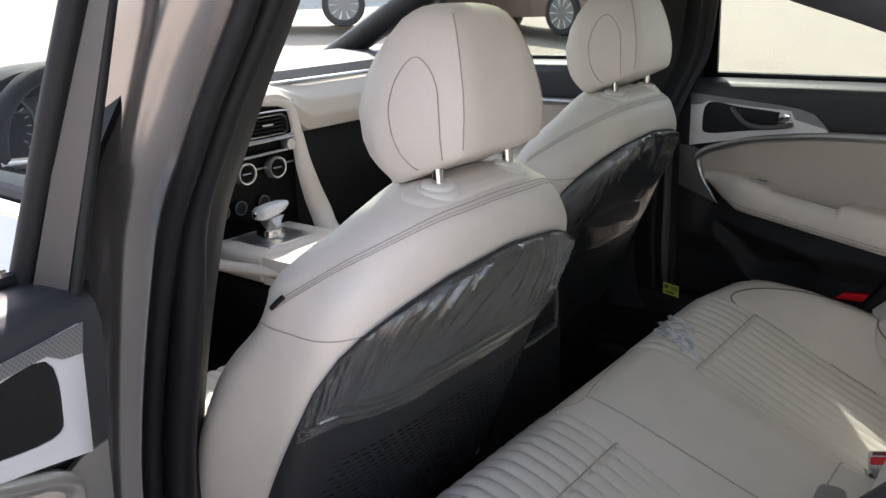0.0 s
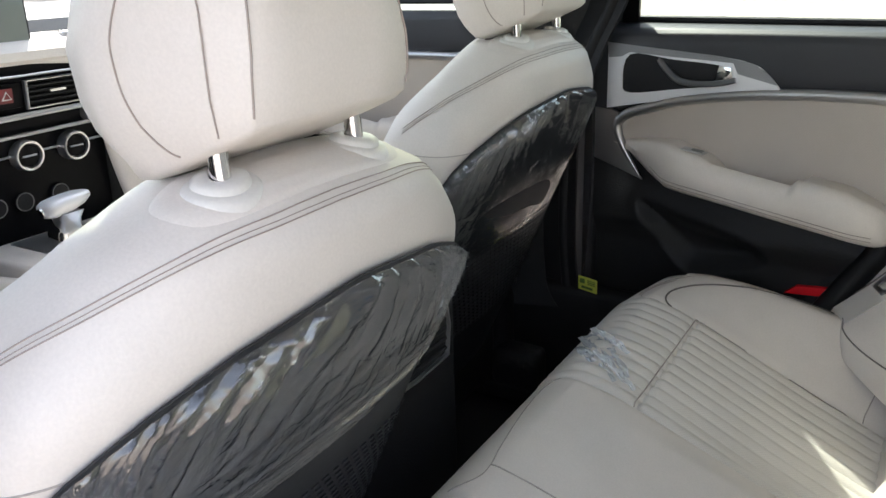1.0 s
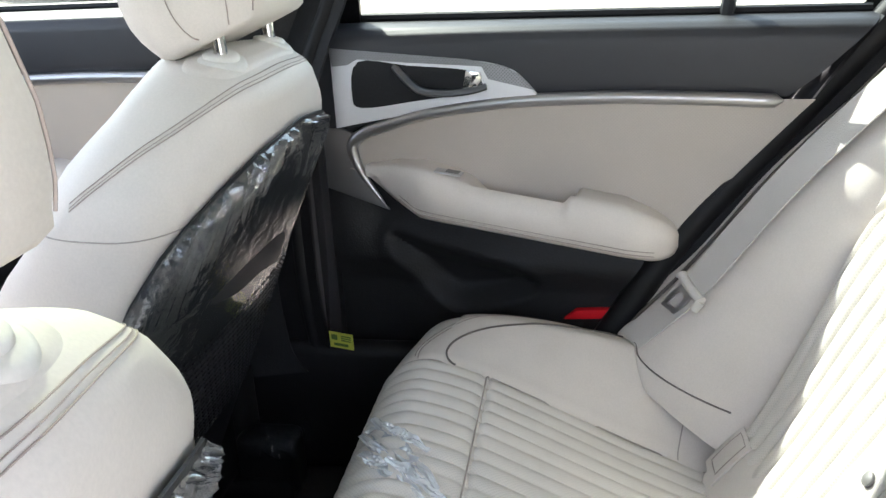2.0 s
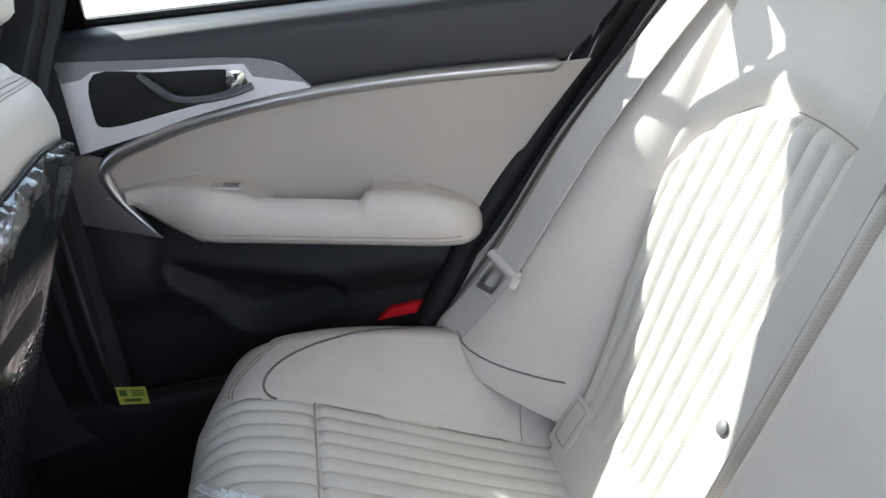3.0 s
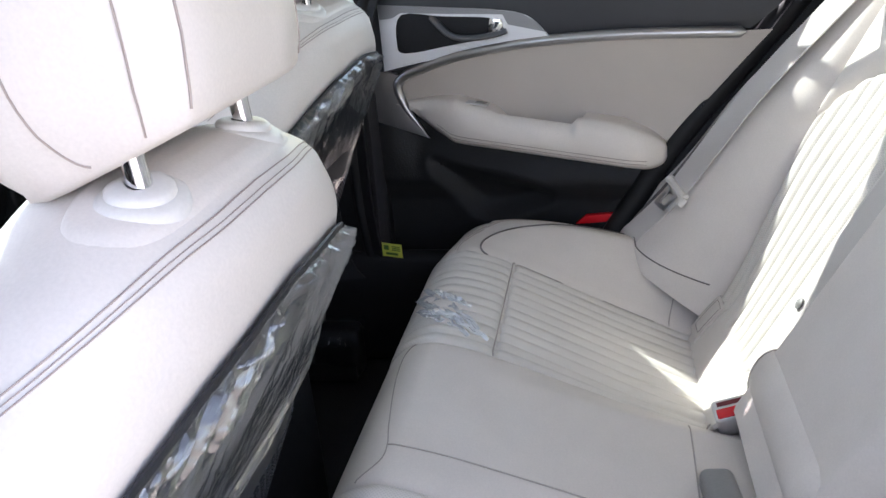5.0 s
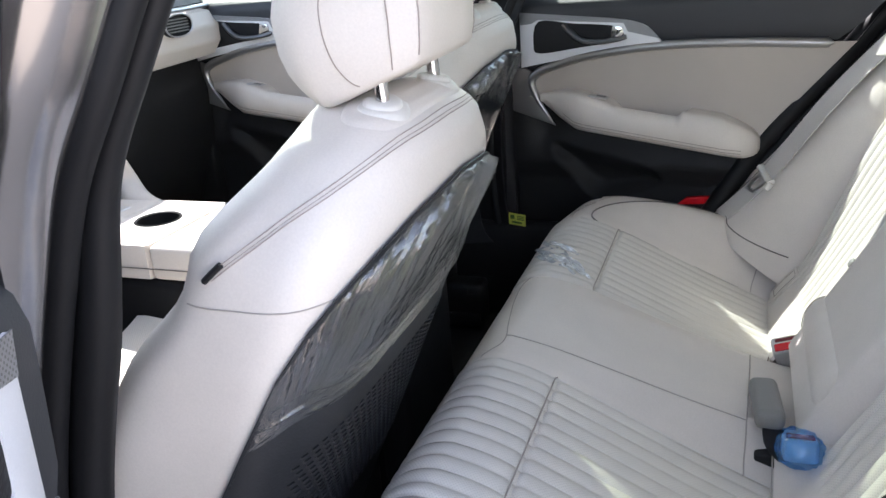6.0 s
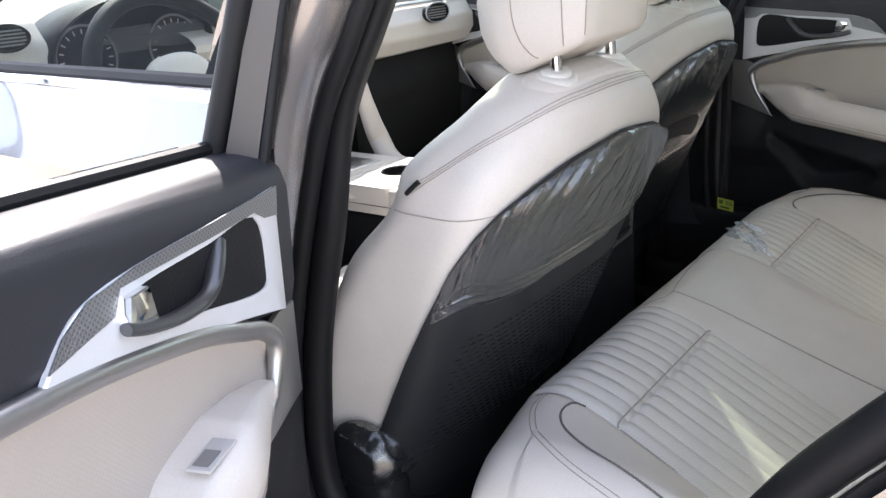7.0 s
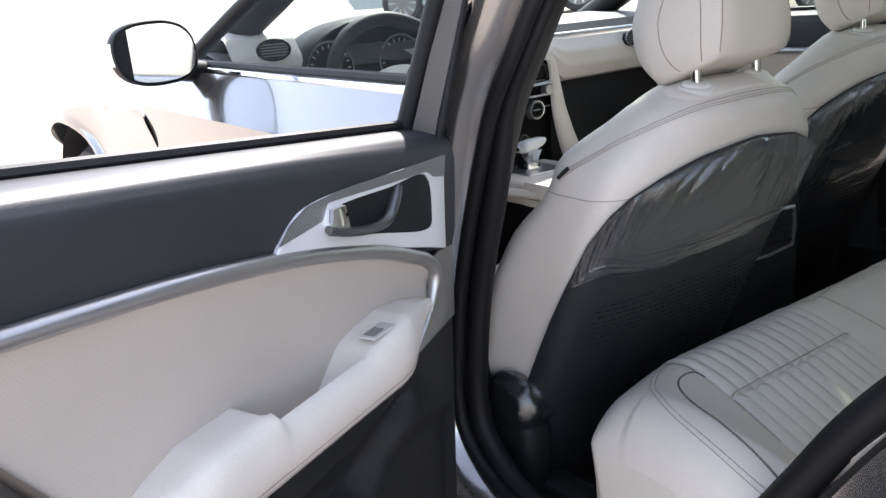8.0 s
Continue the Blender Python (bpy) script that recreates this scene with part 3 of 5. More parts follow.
    if s < 0:
        face = [to(-0.171, 1.06, -0.038), to(-0.1725, 1.10, -0.028), to(-0.182, 1.246, 0.0095), to(-0.1915, 1.394, 0.0465)]
        part("painted_face", strap(spline(face, 6), lambda t: Vector((-0.005, 0.018 - 0.008 * t, 0)), 0.012), REFLECTPAINT, frame_part, "painted door frame with a dark reflection put into its colour")
        part("frame_seal", tube(spline([to(-0.174, 1.06, -0.020), to(-0.178, 1.10, -0.007), to(-0.188, 1.246, 0.0235), to(-0.198, 1.394, 0.055)], 6), 0.006, 10), RUBBER, frame_part)
    else:
        face = spline([p + Vector((-0.036, s * 0.012, 0.002)) for p in top[:4]], 6)
        part("painted_face", strap(face, lambda t: Vector((0.024, s * 0.004, -0.012)), 0.012), PAINT, frame_part, "silver-grey painted door frame")
    if rear_slope:
        part("quarter_divider", tube([to(0.425, 1.095, -0.055), to(0.450, 1.385 if s > 0 else 1.29, 0.035)], 0.010, 8), SOFT, d)
    outline = [(-0.165, 1.095), (-0.15, 1.20), (-0.13, 1.34), (-0.10, 1.405), (0.06, 1.436), (0.30, 1.43), (0.42, 1.40), (0.50, 1.35), (0.60, 1.25), (0.64, 1.10)]
    if not (name == "rear_door" and s < 0):
        part("window_pane", slab(outline, lambda a, b, w: to(a, b, -0.058 + 0.095 * (b - 1.1) / 0.36 - w), 0.004), TINTED, d)
    return d


yaw = math.degrees(math.atan2(0.13, 1.0))
RIGHT = Matrix.Translation((0.7065, 0.007, 0)) @ pose(0, 0, 0, 0, 0, -90 - yaw)
car_door("rear_door", 1, RIGHT, "closed rear door with beige armrest and charcoal top")
LEFT = Matrix.Translation((-1.0214, -0.0066, 1.0045)) @ pose(0, 0, 0, 0, 0, -90 - 68.0) @ pose(0, 0, 0, 0, -5.3, 0) @ Matrix.Scale(0.92, 4) @ Matrix.Translation((0, 0, -1.0))
car_door("rear_door", -1, LEFT, "open rear door with beige armrest and charcoal top")

# ---- front seats ----
W_SEAT = [(0.40, 0.225), (0.60, 0.25), (0.75, 0.258), (0.88, 0.262), (0.94, 0.257), (0.98, 0.245), (1.02, 0.212), (1.05, 0.170), (1.07, 0.125), (1.08, 0.08), (1.084, 0.02)]
D_SEAT = [(0.40, 0.095), (1.00, 0.10), (1.04, 0.085), (1.06, 0.065), (1.075, 0.04), (1.082, 0.02), (1.084, 0.005)]


def seat_mid(z):
    return 0.055 + 0.42 * (1.0 - z)


def seat_n(z):
    return 2.4 + 1.2 * step(1.03, 0.93, z)


def seat_back_y(x, z, out=0.0):
    w, d = table(W_SEAT, z) + out, table(D_SEAT, z) + out
    q = min(1.0, abs(x) / w)
    return seat_mid(z) - d * (1 - q ** seat_n(z)) ** (1 / seat_n(z))


def seat_front(z):
    return 0.072 + 0.070 * step(0.98, 0.84, z) + 0.030 * math.exp(-((z - 0.985) / 0.045) ** 2)


def seat_flare(z):
    return 0.34 * step(0.98, 0.74, z) + 0.20 * math.exp(-((z - 0.995) / 0.04) ** 2)


def seat_ring(z, outer, out=0.0):
    w, d = table(W_SEAT, z) + out, table(D_SEAT, z) + out
    ring = []
    for k in range(64):
        a = 2 * math.pi * k / 64
        c, s = math.cos(a), math.sin(a)
        e = 2 / seat_n(z)
        fr = seat_front(z)
        flare = 1 + seat_flare(z) * max(0.0, s) * (1.0 if c * outer > 0 else -0.12)
        ring.append(Vector((w * flare * math.copysign(abs(c) ** e, c), seat_mid(z) + (d if s < 0 else fr) * math.copysign(abs(s) ** e, s), z)))
    return ring


def on_shell(x, y, z, out=0.0007, outer=0):
    """The place of the backrest's skin straight out from its middle line at a height."""
    w, m = table(W_SEAT, z) + out, seat_mid(z)
    d = (table(D_SEAT, z) if y < m else seat_front(z)) + out
    w *= 1 + seat_flare(z) * max(0.0, min(1.0, (y - m) / d)) * (-0.12 if x * outer < 0 else 1.0)
    k = (abs(x / w) ** seat_n(z) + abs((y - m) / d) ** seat_n(z)) ** (-1 / seat_n(z))
    return Vector((x * k, m + (y - m) * k, z))


def top_z(x, y):
    """Height of the backrest's top over a place."""
    lo, hi = 0.90, 1.0835
    for k in range(26):
        z = (lo + hi) / 2
        m = seat_mid(z)
        d = table(D_SEAT, z) if y < m else seat_front(z)
        w = table(W_SEAT, z) * (1 + seat_flare(z) * max(0.0, min(1.0, (y - m) / d)))
        if abs(x / w) ** seat_n(z) + abs((y - m) / d) ** seat_n(z) < 1:
            lo = z
        else:
            hi = z
    return lo


# headrest: height, width of the wings, half width of the rear face, its y, front y
HEADREST = [(1.0970, 0.62, 0.0780, -0.026, 0.058), (1.0982, 0.72, 0.0860, -0.037, 0.070), (1.102, 0.79, 0.0895, -0.0425, 0.082), (1.111, 0.84, 0.0895, -0.0435, 0.090), (1.115, 0.86, 0.0902, -0.0444, 0.093), (1.119, 0.88, 0.0906, -0.0450, 0.096),
            (1.132, 0.94, 0.0905, -0.0456, 0.102), (1.15, 0.98, 0.0890, -0.0460, 0.107), (1.185, 1.00, 0.0845, -0.0425, 0.109), (1.22, 0.93, 0.0790, -0.0365, 0.105), (1.25, 0.82, 0.0725, -0.0295, 0.095), (1.275, 0.69, 0.0650, -0.0215, 0.082),
            (1.290, 0.58, 0.0580, -0.0140, 0.069), (1.299, 0.48, 0.0500, -0.0060, 0.058), (1.304, 0.38, 0.0390, 0.006, 0.050), (1.306, 0.24, 0.0250, 0.018, 0.044)]


def hr_pt(z, k, lift, g):
    """A place on the headrest: k runs along the half ring from the rear middle (0) round the side to the front (9)."""
    e, rear, back, front = (table([(r[0], r[n]) for r in HEADREST], z) for n in (1, 2, 3, 4))
    side = 0.128 * e
    half = [(0, back), (rear * 0.5, back), (rear - 0.0025, back + 0.0004), (rear + 0.0008, back + 0.0030), (rear + (side - rear) * 0.5 + 0.004, back + (0.050 - back) * 0.47), (side - 0.004, min(0.040, 0.6 * front)), (side + 0.001, min(0.058, 0.75 * front)), (side - 0.012, front - 0.014), (side * 0.55, front), (0, front + 0.003)]
    i = min(int(k), 8)
    x = half[i][0] + (half[i + 1][0] - half[i][0]) * (k - i)
    y = half[i][1] + (half[i + 1][1] - half[i][1]) * (k - i)
    low = (1.30 - z) / 0.204
    zt = z if z < 1.15 else 1.15 + (z - 1.15) * 0.89
    return Vector((g * (x * 0.93 + lift * 0.8), y - lift * 0.6, zt + low * (0.024 - 0.42 * max(0.0, min(0.105, y + 0.045)))))


ARCH = [(0, 0.50), (4, 0.65), (8, 0.735), (13, 0.80), (20, 0.868), (30, 0.915), (40, 0.940), (55, 0.966), (70, 0.986), (90, 0.999)]


def back_at(p, z, out=0.0):
    """A place on the rear half of the backrest: p runs from -1 at the outer flank to 1 at the inner one."""
    a = math.radians(90 * (1 - abs(p)))
    e = 2 / seat_n(z)
    w, d = table(W_SEAT, z) + out, table(D_SEAT, z) + out
    return Vector((math.copysign(w * math.cos(a) ** e, p), seat_mid(z) - d * math.sin(a) ** e, z))


def arch(p):
    """Top edge of the black back panel."""
    return table(ARCH, 90 * (1 - abs(p)))


def front_seat(cx, y, z, label, outer):
    """outer: the side of the door, -1 or 1."""
    s = thing("front_seat", None, label, "car seat", "front seats", matrix=Matrix.Translation((cx, y, z)))
    zs = [0.56 + 0.02 * i for i in range(21)] + [0.975, 0.99, 1.005, 1.02, 1.03, 1.04, 1.05, 1.058, 1.066, 1.072, 1.077, 1.081, 1.0835]
    part("backrest", loft([[p + (Vector((0, seat_mid(0.55), 0.55)) - p) * k for p in seat_ring(0.56, outer)] for k in (0.45, 0.20, 0.06)] + [seat_ring(v, outer) for v in zs]), LEATHER, s, "beige leather backrest shell", sharp=70)

    def panel(u, v, out):
        p = 0.999 * (2 * u - 1)
        z1 = max(0.46, arch(p))
        return back_at(p, 0.40 + (z1 - 0.40) * v, out)

    part("back_panel", grid(lambda u, v: panel(u, v, 0.004), 72, 40, thick=0.002), BACKVINYL, s, "black vinyl back panel")

    bm = bmesh.new()
    for row in range(20):
        for col in range(28):
            x0 = -0.215 + 0.0155 * col + 0.00775 * (row % 2)
            z0 = 0.555 + 0.0105 * row
            vs = []
            for a, c, o in ((-0.0055, -0.002, 0.004), (0.0055, -0.002, 0.004), (0.0055, 0.002, 0.004), (-0.0055, 0.002, 0.004), (-0.004, -0.001, 0.0084), (0.004, -0.001, 0.0084), (0.004, 0.001, 0.0084), (-0.004, 0.001, 0.0084)):
                vs.append(bm.verts.new(Vector((x0 + a, seat_back_y(x0 + a, z0 + c, o), z0 + c))))
            for f in ((4, 5, 6, 7), (0, 1, 5, 4), (1, 2, 6, 5), (2, 3, 7, 6), (3, 0, 4, 7)):
                bm.faces.new([vs[q] for q in f])
    part("map_net", bm, MESHNET, s, "black raised net pattern on the back panel")

    def film(u, v):
        p = 0.90 * (2 * u - 1)
        z1 = arch(p) - 0.004
        inner = -outer * p
        z0 = min(z1 - 0.012, (0.808 if outer < 0 else 0.745) + (0.085 if outer < 0 else 0.03) * step(0.35, 0.92, inner) + 0.008 * math.sin(11 * u) - 0.02 * step(0.5, 0.9, -inner))
        zz = z0 + (z1 - z0) * v
        c = back_at(p, zz, 0.007)
        run, deep, up = 0.46 * u, z1 - zz, zz - z0
        a = run + 0.22 * deep * math.sin(17 * run + outer)
        fold = max(0.0, 1 - 2.9 * abs(noise.noise(Vector((a * 78, deep * 6, 3.7 + outer))))) ** 1.4
        fine = max(0.0, 1 - 3.0 * abs(noise.noise(Vector((a * 170 + 14 * deep, deep * 18, 1.7))))) ** 1.6
        near = math.exp(-(deep / 0.065) ** 2) * step(0.0, 0.006, deep)
        pull = 0.25 + 0.75 * step(-0.55, 0.25, inner + 0.7 * noise.noise(Vector((run * 9, deep * 4, 8.3))))
        hem = math.exp(-(up / 0.032) ** 2)
        crush = max(0.0, 1 - 2.4 * abs(noise.noise(Vector((up * 75 + 6 * run, run * 9, 6.1))))) ** 1.5
        sag = noise.noise(Vector((run * 9 + zz * 4, zz * 8, 3.1)))
        h = 0.0035 * sag + (0.0115 * fold + 0.0042 * fine) * pull * near + (0.0050 if outer < 0 else 0.0) * crush * hem * step(0.0, 0.006, up) + 0.0010 * fold * (near if outer > 0 else step(0.16, 0.05, deep))
        h *= 1 - 0.9 * step(0.70, 0.90, abs(p))
        return c + Vector((0, -max(-0.003, h) - 0.001, 0))

    part("protective_film", grid(film, 280, 130), FILM, s, "crumpled clear plastic protective film")

    # seams
    for k, thick in ((0, 0.00055), (0.65, 0.0004), (1.15, 0.00055)):
        ctrl = [(0.0, -0.033, 1.0635), (0.05, -0.031, 1.062), (0.114, -0.021, 1.056), (0.183, 0.006, 1.035), (0.222, 0.045, 1.010), (0.239, 0.099, 0.971)]
        line = [on_shell(g * p.x, p.y, p.z - 0.0062 * k, 0.0007, outer) for g, run in ((-1, spline(ctrl, 8)[:0:-1]), (1, spline(ctrl, 8))) for p in run]
        part("stitching", tube(line, thick, 5), STITCH, s)
    for g in (-1, 1):
        pts = [on_shell(g * 0.250, 0.13 - 0.15 * i / 20, 0.940 - 0.004 * math.sin(3 * i / 20), 0.0004, outer) for i in range(21)]
        part("seam", tube(pts, 0.0008, 5), SEAM, s)
    part("side_tab", tube([on_shell(outer * 0.2365, 0.088, 0.979, 0.0012), on_shell(outer * 0.239, 0.097, 0.971, 0.0015), on_shell(outer * 0.242, 0.106, 0.963, 0.0012)], 0.0032, 8), BLACK, s, "black fabric side tab")

    # headrest
    h = part("headrest", loft([[hr_pt(z, k, 0.0, 1) for k in range(10)] + [hr_pt(z, k, 0.0, -1) for k in range(8, 0, -1)] for z in [r[0] for r in HEADREST]]), LEATHER, s, "beige leather headrest with stitched wings", sharp=60)
    for a in (-1, 1):
        part("seam", tube([hr_pt(1.108 + 0.186 * i / 30, 2.5, 0.0012, a) for i in range(31)], 0.0008, 5), STITCH, h)
        loop = []
        for i in range(41):
            t2 = math.radians(-80 + 260 * i / 40)
            loop.append(hr_pt(1.183 + (0.060 if math.sin(t2) > 0 else 0.080) * math.sin(t2), 4.30 + 0.72 * math.cos(t2), 0.0008, a))
        loop += [hr_pt(1.183 - 0.078 * i / 12, 3.58, 0.0008, a) for i in range(1, 13)]
        part("wing_stitching", tube(loop, 0.0007, 5), STITCH, h)
        part("post", tube([(a * 0.0735, 0.002, 1.06), (a * 0.0735, 0.006, 1.13)], 0.0072, 14), CHROME, h, "chrome headrest post")
        cx2, cy2, cz = a * 0.0735, 0.004, top_z(a * 0.0735, 0.004)
        part("post_collar", loft([[Vector((cx2 + r * 1.12 * math.cos(t), cy2 + r * math.sin(t), cz + zz + 0.7 * (top_z(cx2 + r * 1.12 * math.cos(t), cy2 + r * math.sin(t)) - cz))) for t in (2 * math.pi * k / 40 for k in range(40))] for zz, r in ((-0.020, 0.0262), (-0.0010, 0.0262), (0.0020, 0.0252), (0.0034, 0.0230), (0.0038, 0.0192), (0.0066, 0.0188), (0.0078, 0.0172), (0.0082, 0.0140), (0.0081, 0.0100), (0.0078, 0.0074))], False), BEIGEPLASTIC, s, "beige plastic post collar", sharp=50)

    def plate(u, v):
        a = 2 * math.pi * u
        e, f = math.cos(a), math.sin(a)
        x = 0.122 * math.copysign(abs(e) ** 0.55, e) * v
        q = 0.010 + 0.036 * math.copysign(abs(f) ** 0.7, f) * v
        return Vector((x, q, top_z(x, q) + 0.0035 * step(1.0, 0.94, v) - 0.001))

    part("post_plate", grid(plate, 64, 24, True), LEATHER, s, "raised leather plate round the posts", sharp=70)
    # cushion and base
    def cush(u, v):
        x = (2 * u - 1) * 0.26
        yy = 0.20 + 0.50 * v
        f = abs((x / 0.026) % 1.0 * 2 - 1)
        top = 0.585 + 0.03 * (abs(x) / 0.26) ** 4 + 0.05 * v - 0.05 * step(0.9, 1.0, v)
        fl = 0.004 * (1 - f ** 3) if abs(x) < 0.16 else 0.0
        return Vector((x, yy, top + fl - 0.12 * step(0.93, 1.0, abs(2 * u - 1))))

    part("cushion", grid(cush, 80, 24, thick=0.08), PERF, s, "beige fluted leather cushion")
    part("seat_base", box(-0.23, 0.23, 0.20, 0.68, 0.32, 0.52, 0.03), BLACK, s, "black plastic seat base")
    hub = Vector((outer * 0.264, 0.236, 0.553))
    part("hinge_cover", loft([[hub + Vector((outer * w, r * 1.15 * math.cos(t), r * math.sin(t))) for t in (2 * math.pi * k / 36 for k in range(36))] for w, r in ((-0.05, 0.052), (0.0, 0.052), (0.012, 0.048), (0.020, 0.041), (0.024, 0.030), (0.025, 0.008))]), BLACK, s, "round black hinge cover", sharp=50)
    part("base_skirt", box(*sorted((outer * 0.215, outer * 0.285)), 0.18, 0.62, 0.36, 0.53, 0.025, 4), BLACK, s)

    def foot(u, v):
        t = math.radians(-30 + 250 * u)
        q = noise.noise(Vector((u * 9, v * 5, 4.2))) + 0.5 * noise.noise(Vector((u * 25, v * 14, 1.2)))
        r = 0.056 + 0.005 * q
        return hub + Vector((outer * (-0.045 + 0.074 * v - 0.004 * q), r * 1.17 * math.cos(t) * (1 - 0.25 * step(0.7, 1.0, v)), r * 1.03 * math.sin(t) * (1 - 0.25 * step(0.7, 1.0, v))))

    part("foot_film", grid(foot, 90, 24), FILM, s, "crinkled clear film round the hinge cover")
    knee = Vector((outer * 0.222, 0.118, 0.395))
    part("rail_cover", box(*sorted((outer * 0.190, outer * 0.252)), 0.092, 0.200, 0.30, 0.412, 0.015, 3), BLACK, s, "black plastic rail end cover")

    def wrap(u, v):
        t = math.radians(-60 + 300 * u)
        q = noise.noise(Vector((u * 8, v * 6, 2.2))) + 0.6 * noise.noise(Vector((u * 19, v * 17, 5.2)))
        return knee + Vector((0.043 * math.copysign(abs(math.cos(t)) ** 0.6, math.cos(t)) + 0.005 * q, -0.034 + 0.09 * v + 0.006 * q, 0.024 * math.sin(t) + 0.006 * q))

    part("cover_film", grid(wrap, 70, 30), FILM, s, "crinkled clear film over the rail cover")
    for a in (-0.2, 0.2):
        part("seat_rail", box(a - 0.02, a + 0.02, 0.10, 0.75, 0.30, 0.335, 0.004), BLACK, s)
    return s


front_seat(-0.3685, 0.002, 0.002, "beige leather front seat, film on its black back", -1)
front_seat(0.3885, 0.157, 0.024, "beige leather front seat set further forward, filmed black back", 1)

# ---- rear seat ----
rear = thing("rear_seat", (0, -0.3, 0.45), "pale beige fluted leather rear bench seat", "car seat")
XI0, XI1 = 0.155, 0.485


def smooth_rows(rows):
    """Rows of a table, rounded off at the given points."""
    return [(p.x, p.y) for p in spline([(a, b, 0) for a, b in rows], 8)]


# height of the cushion along the car, from the back to the front roll: inserts, centre, outer bolsters
Z_INSERT = smooth_rows([(-0.47, 0.470), (-0.40, 0.490), (-0.355, 0.509), (-0.29, 0.538), (-0.22, 0.572), (-0.15, 0.606), (-0.09, 0.634), (-0.05, 0.649), (-0.013, 0.657)])
Z_CENTRE = smooth_rows([(-0.47, 0.535), (-0.40, 0.549), (-0.355, 0.560), (-0.26, 0.587), (-0.165, 0.617), (-0.09, 0.640), (-0.05, 0.650), (-0.013, 0.657)])
Z_BOLSTER = smooth_rows([(-0.47, 0.570), (-0.387, 0.600), (-0.314, 0.622), (-0.22, 0.645), (-0.153, 0.657), (-0.085, 0.663), (-0.05, 0.662), (-0.013, 0.657)])
BACK_Y = -0.46


def front_y(x):
    return 0.062 - 0.035 * step(0.45, 0.68, abs(x))


def cushion_pt(x, q, ribs=True):
    """q from 0 at the lower front edge, over the front roll, to 1 at the back."""
    ax = abs(x)
    fy = front_y(x)
    rnd = 0.075
    if q < 0.30:
        t = q / 0.30
        yy, z = fy - 0.03 * (1 - t), 0.38 + t * (0.657 - rnd - 0.38)
        nrm = (1, 0)
    elif q < 0.50:
        a = (q - 0.30) / 0.20 * math.pi / 2
        yy, z = fy - rnd * (1 - math.cos(a)), 0.657 - rnd + rnd * math.sin(a)
        nrm = (math.cos(a), math.sin(a))
    else:
        t = (q - 0.5) / 0.5
        yy = fy - rnd + t * (BACK_Y - fy + rnd)
        zi = table(Z_INSERT, yy)
        mid = min(1.0, max(0.0, (x - 0.10) / 0.10 if x > 0 else (ax - 0.095) / 0.065))
        z = zi + (table(Z_CENTRE, yy) - zi) * (1 - mid)
        out = min(1.0, max(0.0, (ax - XI1) / 0.115))
        z += (table(Z_BOLSTER, yy) - zi) * (0.75 * out + 0.25 * step(0.0, 1.0, out))
        nrm = (0.30, 0.95)
    h = 0.0
    if XI0 < ax < XI1:
        f = abs(((ax - XI0) / (XI1 - XI0) * 12) % 1.0 * 2 - 1)
        h += 0.0052 * (1 - f ** 2.2) - 0.0034 if ribs else 0.0012
        h -= 0.006 * ribs * math.exp(-((yy + 0.095) / 0.006) ** 2)
    h -= 0.004 * math.exp(-((ax - XI0) / 0.005) ** 2) + 0.005 * math.exp(-((ax - XI1) / 0.006) ** 2) * step(0.3, 0.5, q)
    drop = max(0.0, (ax - 0.60) / 0.08)
    z2 = -0.085 * (1 - math.sqrt(max(0.0, 1 - drop * drop)))
    return Vector((x, yy + nrm[0] * h - 0.3 * nrm[0] * -z2, z + nrm[1] * h + z2 * nrm[1]))


def q_of(x, y):
    """The q of a place on the top of the cushion or its front roll."""
    fy = front_y(x)
    if y > fy - 0.075:
        return 0.30 + 0.20 * math.acos(max(-1.0, min(1.0, 1 - (fy - y) / 0.075))) / (math.pi / 2)
    return 0.5 + 0.5 * (fy - 0.075 - y) / (fy - 0.075 - BACK_Y)


def on_seat(x, y, lift=0.001, ribs=True):
    return cushion_pt(x, q_of(x, y), ribs) + Vector((0, 0.3, 0.95)) * lift


def cushion_sheet(x0, x1, nx, ny=150):
    return grid(lambda u, v: cushion_pt(x0 + (x1 - x0) * u, v), nx, ny)


def seam_on(points, r, m, name="seam", ribs=True, n=6, lift=0.0006):
    """A thread laid on the cushion through places given as x and y."""
    return part(name, tube([on_seat(p.x, p.y, lift, ribs) for p in spline([(a, b, 0) for a, b in points], n)], r, 5), m, rear)


